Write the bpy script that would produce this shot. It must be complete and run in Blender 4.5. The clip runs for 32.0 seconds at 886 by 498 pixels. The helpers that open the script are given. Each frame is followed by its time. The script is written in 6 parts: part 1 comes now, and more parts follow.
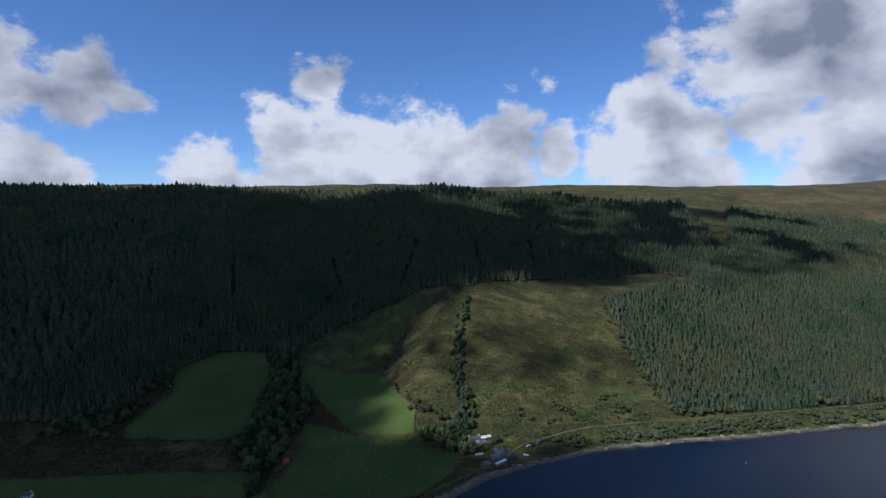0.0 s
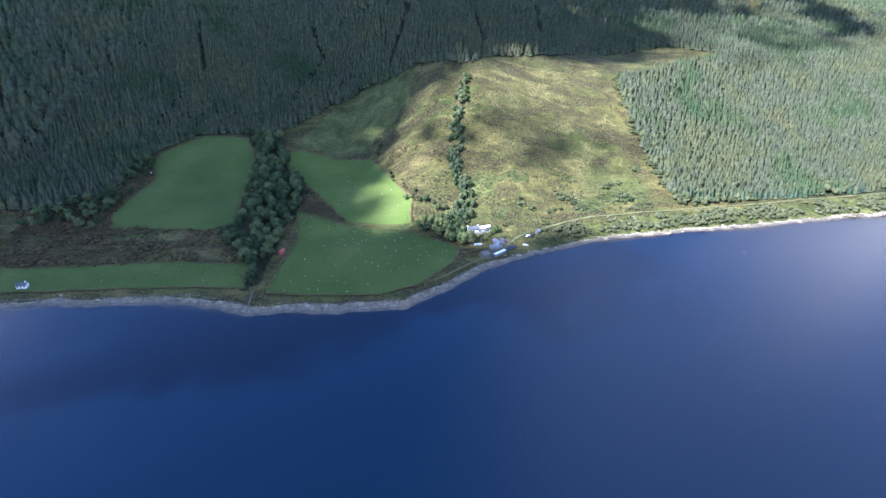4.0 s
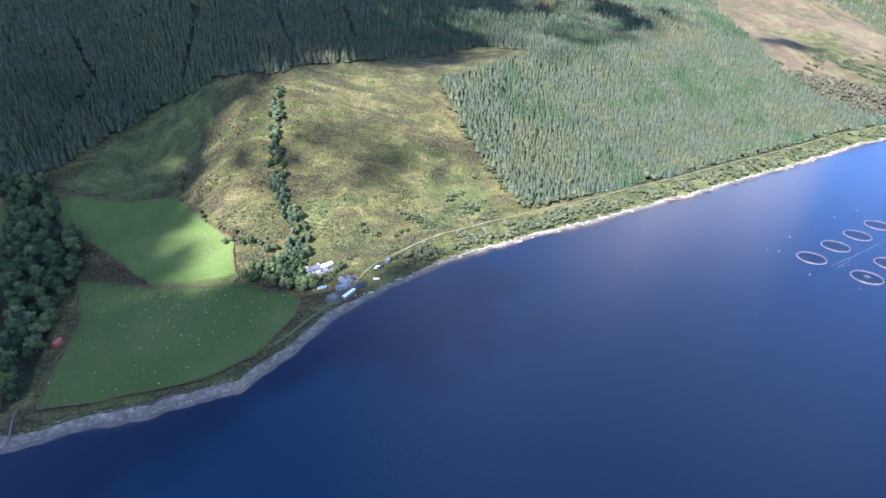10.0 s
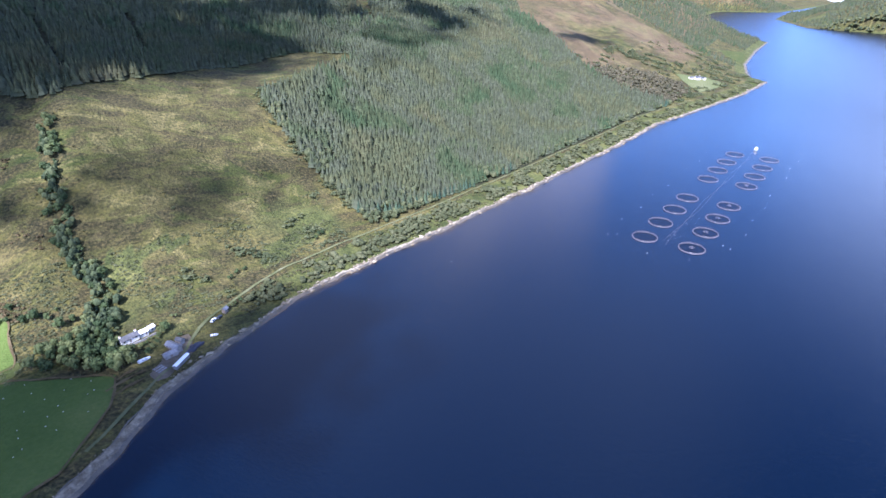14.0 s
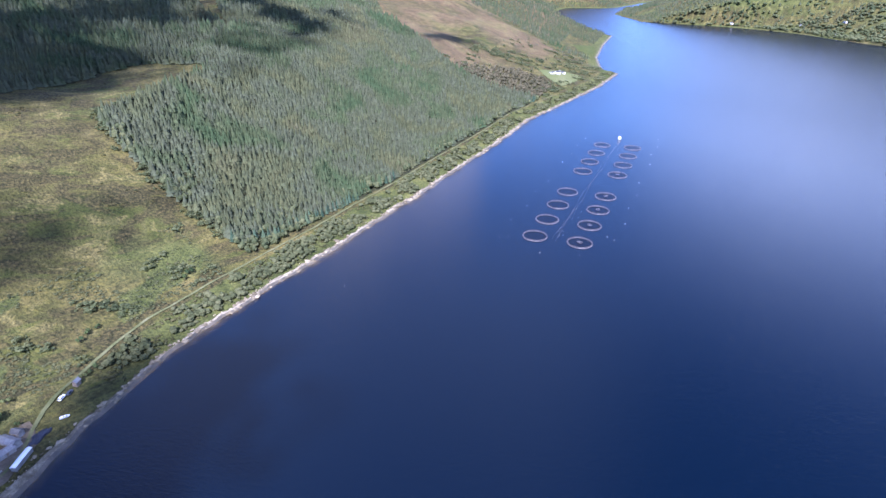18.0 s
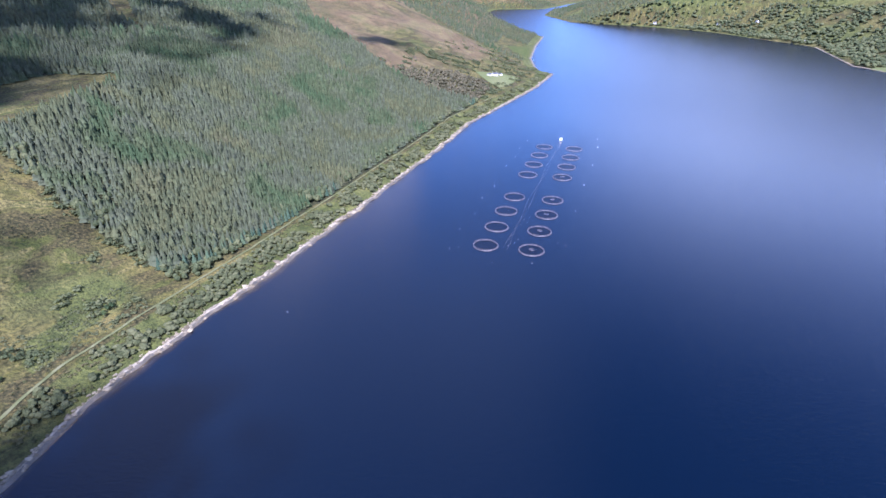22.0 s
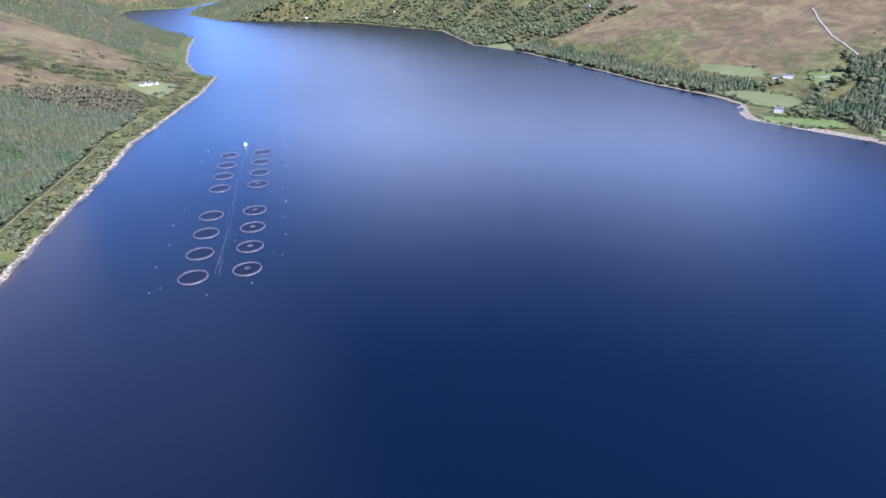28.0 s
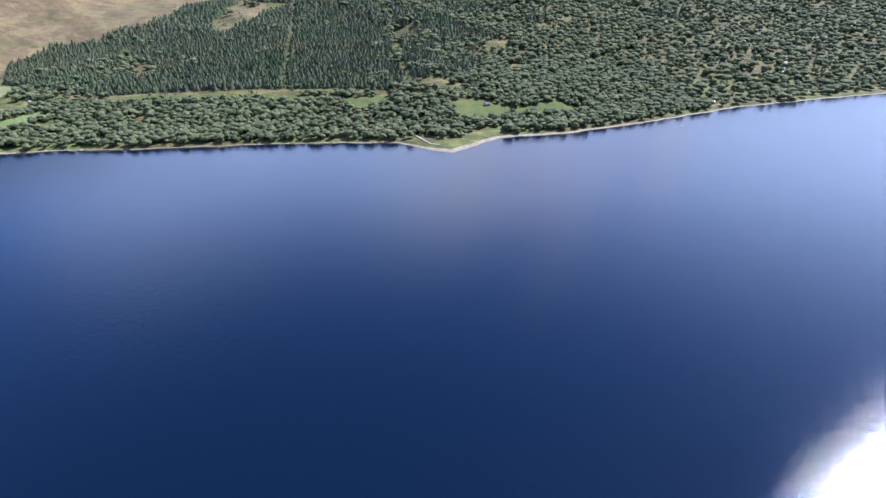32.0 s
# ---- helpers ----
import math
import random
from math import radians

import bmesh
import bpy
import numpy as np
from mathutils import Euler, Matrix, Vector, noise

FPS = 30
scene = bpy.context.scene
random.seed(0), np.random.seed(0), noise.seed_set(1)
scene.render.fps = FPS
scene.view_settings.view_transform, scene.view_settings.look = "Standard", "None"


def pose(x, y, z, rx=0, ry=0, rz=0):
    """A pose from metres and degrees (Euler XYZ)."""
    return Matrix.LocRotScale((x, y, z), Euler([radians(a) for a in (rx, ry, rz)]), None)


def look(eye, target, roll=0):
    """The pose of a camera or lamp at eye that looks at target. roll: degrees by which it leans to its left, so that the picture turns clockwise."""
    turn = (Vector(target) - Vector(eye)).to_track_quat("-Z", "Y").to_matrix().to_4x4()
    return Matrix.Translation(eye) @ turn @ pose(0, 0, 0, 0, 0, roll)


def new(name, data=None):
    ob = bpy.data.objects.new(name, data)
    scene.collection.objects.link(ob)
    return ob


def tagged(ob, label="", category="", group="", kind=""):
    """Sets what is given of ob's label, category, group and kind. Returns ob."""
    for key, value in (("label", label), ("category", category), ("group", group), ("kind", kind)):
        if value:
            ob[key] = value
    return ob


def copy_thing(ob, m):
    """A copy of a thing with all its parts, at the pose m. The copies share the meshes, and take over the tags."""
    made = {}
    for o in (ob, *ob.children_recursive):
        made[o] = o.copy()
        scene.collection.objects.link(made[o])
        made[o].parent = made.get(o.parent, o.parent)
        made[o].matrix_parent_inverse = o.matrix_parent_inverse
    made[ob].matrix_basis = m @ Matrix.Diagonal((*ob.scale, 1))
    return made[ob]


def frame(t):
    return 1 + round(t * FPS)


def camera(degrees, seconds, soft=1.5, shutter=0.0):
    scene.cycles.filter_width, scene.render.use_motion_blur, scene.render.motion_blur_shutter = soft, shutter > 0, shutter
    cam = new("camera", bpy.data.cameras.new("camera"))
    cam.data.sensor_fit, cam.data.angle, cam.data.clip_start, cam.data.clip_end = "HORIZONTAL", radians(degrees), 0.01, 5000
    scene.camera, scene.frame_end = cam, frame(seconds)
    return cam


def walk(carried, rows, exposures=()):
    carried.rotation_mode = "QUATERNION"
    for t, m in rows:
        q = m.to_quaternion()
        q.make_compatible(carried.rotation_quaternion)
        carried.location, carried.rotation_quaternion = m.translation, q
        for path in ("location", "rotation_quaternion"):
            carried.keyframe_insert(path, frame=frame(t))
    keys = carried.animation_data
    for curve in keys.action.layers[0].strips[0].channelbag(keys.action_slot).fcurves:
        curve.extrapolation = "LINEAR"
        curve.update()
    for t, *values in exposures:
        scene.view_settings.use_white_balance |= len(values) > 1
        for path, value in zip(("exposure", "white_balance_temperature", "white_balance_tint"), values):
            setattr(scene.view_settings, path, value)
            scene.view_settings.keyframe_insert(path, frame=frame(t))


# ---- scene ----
cam = camera(78.81, 32.0)
PATH = [
    (0.0, pose(0.0, 0.0, 200.0, 85.97, 0.58, 0.00)),
    (0.5, pose(0.5, 4.5, 200.1, 84.19, 0.59, 0.17)),
    (1.0, pose(0.7, 9.2, 200.0, 82.47, 0.58, 0.30)),
    (1.5, pose(0.3, 13.9, 199.8, 80.86, 0.64, 0.28)),
    (2.0, pose(0.2, 18.2, 198.9, 80.80, 0.61, 0.33)),
    (2.5, pose(-0.0, 21.9, 197.4, 67.36, 0.57, 0.51)),
    (2.8, pose(-1, 25, 197.5, 62.9, 0.4, 0.3)),
    (4.5, pose(-7.1, 45.9, 199.0, 62.50, 0.01, -2.60)),
    (5.0, pose(-6.7, 51.1, 198.9, 62.49, -0.03, -5.44)),
    (5.5, pose(-6.3, 55.7, 198.7, 62.49, 0.02, -7.03)),
    (6.0, pose(-5.8, 60.3, 198.4, 62.50, 0.13, -7.65)),
    (6.5, pose(-5.4, 65.0, 198.3, 62.53, 0.05, -9.44)),
    (7.0, pose(-5.3, 69.6, 198.1, 62.55, 0.04, -10.13)),
    (7.5, pose(-5.1, 74.5, 197.9, 62.52, 0.03, -10.32)),
    (8.0, pose(-4.5, 79.3, 197.8, 62.54, -0.00, -11.66)),
    (8.5, pose(-3.8, 84.1, 197.6, 62.54, -0.03, -12.83)),
    (9.0, pose(-2.9, 88.8, 197.2, 62.55, -0.03, -14.80)),
    (9.5, pose(-1.8, 93.6, 196.9, 62.57, -0.12, -17.57)),
    (10.0, pose(-0.9, 98.5, 196.5, 62.58, -0.17, -19.59)),
    (10.5, pose(0.0, 103.3, 196.2, 62.62, -0.16, -22.87)),
    (11.0, pose(1.1, 108.4, 195.6, 62.68, -0.16, -25.79)),
    (11.5, pose(2.1, 112.9, 195.0, 62.74, -0.27, -28.20)),
    (12.0, pose(3.4, 116.9, 194.7, 62.76, -0.27, -30.50)),
    (12.5, pose(4.9, 121.1, 194.6, 62.79, -0.24, -33.24)),
    (13.0, pose(6.6, 125.7, 194.3, 62.77, -0.28, -35.43)),
    (13.5, pose(8.6, 130.5, 193.8, 62.80, -0.23, -37.85)),
    (15.5, pose(16.1, 144.0, 194.5, 62.90, -0.12, -38.22)),
    (16.0, pose(18.1, 146.3, 194.9, 62.88, 0.00, -38.04)),
    (16.5, pose(20.0, 148.9, 195.3, 62.83, -0.07, -39.92)),
    (17.0, pose(21.9, 151.6, 195.4, 62.79, -0.01, -43.92)),
    (17.5, pose(23.8, 154.2, 195.1, 62.79, 0.03, -48.05)),
    (18.0, pose(25.5, 156.7, 194.9, 62.83, 0.04, -51.67)),
    (18.5, pose(27.2, 159.1, 194.8, 62.85, 0.07, -52.60)),
    (19.0, pose(29.4, 161.6, 195.0, 62.84, 0.02, -52.33)),
    (19.5, pose(31.5, 163.9, 195.2, 62.80, -0.04, -53.03)),
    (20.0, pose(33.6, 166.0, 195.2, 62.80, -0.05, -55.15)),
    (20.5, pose(35.9, 168.1, 195.0, 62.84, 0.02, -57.05)),
    (21.0, pose(37.9, 170.1, 194.8, 62.93, 0.05, -58.02)),
    (21.5, pose(39.4, 171.6, 194.8, 62.95, 0.04, -58.10)),
    (22.0, pose(40.4, 172.5, 194.8, 62.97, -0.03, -58.33)),
    (22.5, pose(40.7, 172.7, 194.9, 62.92, 0.00, -59.09)),
    (23.0, pose(40.7, 172.7, 195.0, 62.88, -0.04, -59.86)),
    (23.5, pose(40.8, 172.8, 194.9, 62.83, -0.07, -60.32)),
    (24.0, pose(41.6, 173.3, 194.5, 62.80, -0.03, -62.72)),
    (24.5, pose(42.6, 174.2, 193.9, 62.76, 0.01, -67.57)),
    (26.5, pose(49.7, 177.9, 193.3, 62.61, -0.01, -71.86)),
    (27.0, pose(52.0, 177.8, 193.5, 62.60, -0.01, -73.49)),
    (27.5, pose(53.7, 177.8, 193.5, 62.62, 0.12, -81.34)),
    (28.0, pose(54.2, 177.9, 193.6, 62.57, 0.23, -91.54)),
    (28.5, pose(54.1, 177.9, 193.5, 62.51, 0.27, -103.16)),
    (29.0, pose(53.6, 177.3, 193.4, 62.42, 0.22, -115.38)),
    (29.5, pose(52.7, 176.5, 193.2, 62.36, 0.20, -130.16)),
    (30.0, pose(51.4, 175.7, 193.2, 62.33, 0.12, -144.90)),
    (30.5, pose(49.4, 174.6, 193.3, 62.31, 0.03, -160.12)),
    (31.0, pose(46.8, 173.5, 193.6, 62.31, 0.18, -170.13)),
    (31.5, pose(44.0, 172.4, 193.9, 62.26, 0.21, -182.00)),
    (32.0, pose(41.5, 171.5, 194.1, 62.29, 0.26, -185.08)),
]
EXPOSURES = [(0.0, -0.14, 5250, 14), (2.5, -0.14, 5250, 14), (3.8, 2.4, 5150, 21), (8.0, 2.49, 5150, 24), (13.0, 1.97, 5160, 29), (16.0, 1.89, 5160, 32), (24.0, 1.77, 5110, 35), (28.0, 1.71, 5190, 31), (29.0, 1.55, 5210, 28), (30.5, 1.85, 5210, 24), (32.0, 1.81, 5310, 24)]
walk(cam, PATH, EXPOSURES)
# ---- light ----
SUN_WAY = Vector((-0.562, -0.384, 0.733)).normalized()  # towards the sun
SUN_UP = math.asin(SUN_WAY.z)


# cumulus: the way to each, its spread, its weight and how grey it is
HEAPS = ((-0.209, 0.949, 0.226, 0.062, 0.52, 0), (-0.262, 0.958, 0.127, 0.085, 0.56, 0), (-0.20, 0.968, 0.165, 0.06, 0.5, 0), (-0.145, 0.982, 0.115, 0.10, 0.6, 0), (-0.025, 0.994, 0.100, 0.11, 0.6, 0.3), (0.097, 0.990, 0.095, 0.10, 0.6, 0.4),
         (0.205, 0.973, 0.100, 0.055, 0.55, 0), (0.29, 0.945, 0.10, 0.07, 0.5, 0.3), (0.350, 0.920, 0.170, 0.075, 0.58, 0), (0.378, 0.919, 0.105, 0.12, 0.62, 0.2), (0.51, 0.841, 0.140, 0.085, 0.55, 0), (0.555, 0.796, 0.215, 0.16, 0.62, 0.75),
         (0.60, 0.790, 0.113, 0.11, 0.6, 0.8), (0.465, 0.849, 0.24, 0.12, 0.56, 0.75), (0.37, 0.885, 0.25, 0.07, 0.42, 0.8), (-0.395, 0.915, 0.075, 0.08, 0.56, 0), (-0.588, 0.806, 0.066, 0.06, 0.45, 0.2), (-0.622, 0.780, 0.073, 0.07, 0.5, 1.0),
         (-0.544, 0.816, 0.184, 0.085, 0.46, 1.3), (-0.49, 0.85, 0.165, 0.05, 0.42, 1.3), (-0.61, 0.757, 0.208, 0.09, 0.52, 1.0), (0.195, 0.954, 0.219, 0.03, 0.36, 0.4),
         (0.70, 0.67, 0.24, 0.25, 0.45, 0.5), (-0.75, 0.62, 0.24, 0.2, 0.45, 0.5), (-0.2, -0.95, 0.25, 0.3, 0.3, 0))


def make_world():
    world = bpy.data.worlds.new("sky")
    scene.world = world
    world.use_nodes = True
    nt = world.node_tree
    nt.nodes.clear()

    def node(kind, **sets):
        n = nt.nodes.new(kind)
        for key, value in sets.items():
            n.inputs[key].default_value = value
        return n

    def maths(op, a, b=None, clamp=False):
        n = nt.nodes.new("ShaderNodeMath")
        n.operation, n.use_clamp = op, clamp
        for i, v in enumerate((a, b)):
            if v is None:
                continue
            if isinstance(v, (int, float)):
                n.inputs[i].default_value = v
            else:
                nt.links.new(v, n.inputs[i])
        return n.outputs[0]

    def ramp(value, a, b):
        n = node("ShaderNodeMapRange", **{"From Min": a, "From Max": b})
        n.interpolation_type = "SMOOTHSTEP"
        nt.links.new(value, n.inputs["Value"])
        return n.outputs["Result"]

    sky = nt.nodes.new("ShaderNodeTexSky")
    sky.sky_type, sky.sun_disc = "NISHITA", False
    sky.sun_elevation, sky.sun_rotation = SUN_UP, math.atan2(SUN_WAY.x, SUN_WAY.y)
    sky.altitude, sky.air_density, sky.dust_density, sky.ozone_density = 300, 0.8, 0.12, 6.0
    way = nt.nodes.new("ShaderNodeTexCoord").outputs["Generated"]
    split = nt.nodes.new("ShaderNodeSeparateXYZ")
    nt.links.new(way, split.inputs[0])
    up = split.outputs["Z"]
    stretch = node("ShaderNodeMapping", Scale=(1.0, 1.0, 1.5))
    nt.links.new(way, stretch.inputs["Vector"])

    def fbm(scale, detail, rough, shift=(0, 0, 0)):
        m = node("ShaderNodeMapping", Location=shift)
        nt.links.new(stretch.outputs[0], m.inputs["Vector"])
        n = node("ShaderNodeTexNoise", Scale=scale, Detail=detail, Roughness=rough, Distortion=0.15)
        nt.links.new(m.outputs[0], n.inputs["Vector"])
        return n.outputs["Fac"]

    # heaps of cumulus, each round a direction, with a spread
    heaps = greys = None
    for x, y, z, wide, weight, grey in HEAPS:
        way_to = Vector((x, y, z)).normalized()
        d = nt.nodes.new("ShaderNodeVectorMath")
        d.operation = "DISTANCE"
        nt.links.new(way, d.inputs[0])
        d.inputs[1].default_value = way_to
        near = maths("MULTIPLY", ramp(d.outputs["Value"], wide * 1.7, 0.1 * wide), weight)
        heaps = near if heaps is None else maths("MAXIMUM", heaps, near)
        if grey:
            dull = maths("MULTIPLY", ramp(d.outputs["Value"], wide * 1.6, 0.5 * wide), grey)
            greys = dull if greys is None else maths("MAXIMUM", greys, dull)
    low = maths("MULTIPLY", ramp(up, 0.10, 0.02), 0.16)
    # unseen thin cloud banks, added so the loch mirrors them brightly, blue gaps between
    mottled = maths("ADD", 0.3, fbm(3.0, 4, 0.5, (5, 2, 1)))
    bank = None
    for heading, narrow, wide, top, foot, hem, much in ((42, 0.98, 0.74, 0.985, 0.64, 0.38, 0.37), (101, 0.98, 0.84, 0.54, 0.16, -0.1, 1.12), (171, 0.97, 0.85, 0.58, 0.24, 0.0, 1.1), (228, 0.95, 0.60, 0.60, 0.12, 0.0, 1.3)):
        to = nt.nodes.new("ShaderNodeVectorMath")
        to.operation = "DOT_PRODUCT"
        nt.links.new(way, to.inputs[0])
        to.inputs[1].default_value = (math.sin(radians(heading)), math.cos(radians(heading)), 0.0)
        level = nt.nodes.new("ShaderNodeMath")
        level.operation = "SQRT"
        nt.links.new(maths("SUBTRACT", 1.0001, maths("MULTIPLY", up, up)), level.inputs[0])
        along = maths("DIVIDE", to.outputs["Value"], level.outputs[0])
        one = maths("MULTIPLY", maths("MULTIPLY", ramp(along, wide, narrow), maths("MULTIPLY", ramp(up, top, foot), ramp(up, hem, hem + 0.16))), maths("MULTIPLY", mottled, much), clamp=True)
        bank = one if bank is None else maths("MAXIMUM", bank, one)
    # broken cumulus overhead, unseen, added to whiten the light that fills the shade
    heaps = maths("MAXIMUM", heaps, maths("MULTIPLY", ramp(up, 0.86, 0.97), 0.36))
    lumps = maths("ADD", maths("MULTIPLY", maths("SUBTRACT", fbm(6.5, 10, 0.6), 0.5), 1.35), maths("MULTIPLY", maths("SUBTRACT", fbm(17, 8, 0.62, (3, 1, 2)), 0.5), 0.5))
    thick = maths("ADD", lumps, maths("ADD", heaps, low))
    cover = ramp(thick, 0.22, 0.42)
    core = ramp(thick, 0.38, 0.95)
    lit = maths("SUBTRACT", fbm(6.0, 4, 0.5, (0.09, 0.06, -0.09)), fbm(6.0, 4, 0.5))
    bright = maths("SUBTRACT", maths("ADD", maths("SUBTRACT", 0.98, maths("MULTIPLY", core, 0.4)), maths("MULTIPLY", lit, 2.6)), maths("MULTIPLY", greys, 0.42), clamp=True)
    shade = nt.nodes.new("ShaderNodeMix")
    shade.data_type = "RGBA"
    shade.inputs[6].default_value, shade.inputs[7].default_value = (2.1, 2.2, 2.5, 1), (7.0, 6.6, 6.1, 1)
    nt.links.new(bright, shade.inputs[0])
    both = nt.nodes.new("ShaderNodeMix")
    both.data_type = "RGBA"
    nt.links.new(cover, both.inputs[0])
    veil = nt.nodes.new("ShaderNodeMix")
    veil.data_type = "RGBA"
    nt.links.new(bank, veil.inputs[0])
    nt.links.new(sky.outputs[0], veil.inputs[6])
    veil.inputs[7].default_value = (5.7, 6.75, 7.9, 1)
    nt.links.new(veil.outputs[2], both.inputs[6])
    nt.links.new(shade.outputs[2], both.inputs[7])
    out = node("ShaderNodeBackground", Strength=0.116)
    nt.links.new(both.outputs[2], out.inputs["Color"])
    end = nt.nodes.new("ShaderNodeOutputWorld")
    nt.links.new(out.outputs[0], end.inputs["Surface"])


make_world()
sun_data = bpy.data.lights.new("sun", "SUN")
sun_data.energy, sun_data.angle, sun_data.color = 4.8, radians(0.6), (1.0, 0.95, 0.86)
sun = new("sun", sun_data)
sun.matrix_world = look((0, 0, 1500), Vector((0, 0, 1500)) - SUN_WAY)
# ---- materials ----
def surface(name, colours, scale=1.0, fine=None, rough=0.85, bump=0.2, random_by="", spread=0.25, metal=0.0, leafy=0.0):
    """Two scales of variation between two or three colours, with relief. Scales are in cycles a metre."""
    m = bpy.data.materials.new(name)
    m.use_nodes = True
    nt = m.node_tree
    shader = nt.nodes["Principled BSDF"]
    shader.inputs["Roughness"].default_value, shader.inputs["Metallic"].default_value = rough, metal
    where = nt.nodes.new("ShaderNodeTexCoord").outputs["Object"]

    def noise_at(s, detail=5.0):
        n = nt.nodes.new("ShaderNodeTexNoise")
        n.inputs["Scale"].default_value, n.inputs["Detail"].default_value, n.inputs["Roughness"].default_value = s, detail, 0.6
        nt.links.new(where, n.inputs["Vector"])
        return n.outputs["Fac"]

    big, small = noise_at(scale), noise_at(fine or scale * 9)
    add = nt.nodes.new("ShaderNodeMath")
    add.operation = "MULTIPLY_ADD"
    nt.links.new(small, add.inputs[0])
    add.inputs[1].default_value = 0.55
    nt.links.new(big, add.inputs[2])
    value = add.outputs[0]
    if random_by:
        source = nt.nodes.new("ShaderNodeObjectInfo" if random_by == "object" else "ShaderNodeNewGeometry")
        vary = nt.nodes.new("ShaderNodeMath")
        vary.operation = "MULTIPLY_ADD"
        nt.links.new(source.outputs["Random" if random_by == "object" else "Random Per Island"], vary.inputs[0])
        vary.inputs[1].default_value = spread * 2
        nt.links.new(value, vary.inputs[2])
        less = nt.nodes.new("ShaderNodeMath")
        less.operation = "SUBTRACT"
        nt.links.new(vary.outputs[0], less.inputs[0])
        less.inputs[1].default_value = spread
        value = less.outputs[0]
    ramp = nt.nodes.new("ShaderNodeValToRGB")
    nt.links.new(value, ramp.inputs[0])
    stops = ramp.color_ramp.elements
    while len(stops) < len(colours):
        stops.new(0.5)
    for k, c in enumerate(colours):
        stops[k].position = 0.52 + 0.5 * k / max(1, len(colours) - 1)
        stops[k].color = (*c, 1)
    nt.links.new(ramp.outputs[0], shader.inputs["Base Color"])
    if rough >= 0.9:
        shader.inputs["Specular IOR Level"].default_value = 0.12
    if leafy:
        thin = nt.nodes.new("ShaderNodeBsdfTranslucent")
        nt.links.new(ramp.outputs[0], thin.inputs["Color"])
        both = nt.nodes.new("ShaderNodeMixShader")
        both.inputs[0].default_value = leafy
        shader.inputs["Specular IOR Level"].default_value = 0.2
        nt.links.new(shader.outputs[0], both.inputs[1])
        nt.links.new(thin.outputs[0], both.inputs[2])
        nt.links.new(both.outputs[0], nt.nodes["Material Output"].inputs["Surface"])
    if bump:
        b = nt.nodes.new("ShaderNodeBump")
        b.inputs["Strength"].default_value, b.inputs["Distance"].default_value = min(1.0, bump), 0.3 / scale * 0.3
        nt.links.new(small, b.inputs["Height"])
        nt.links.new(b.outputs[0], shader.inputs["Normal"])
    return m


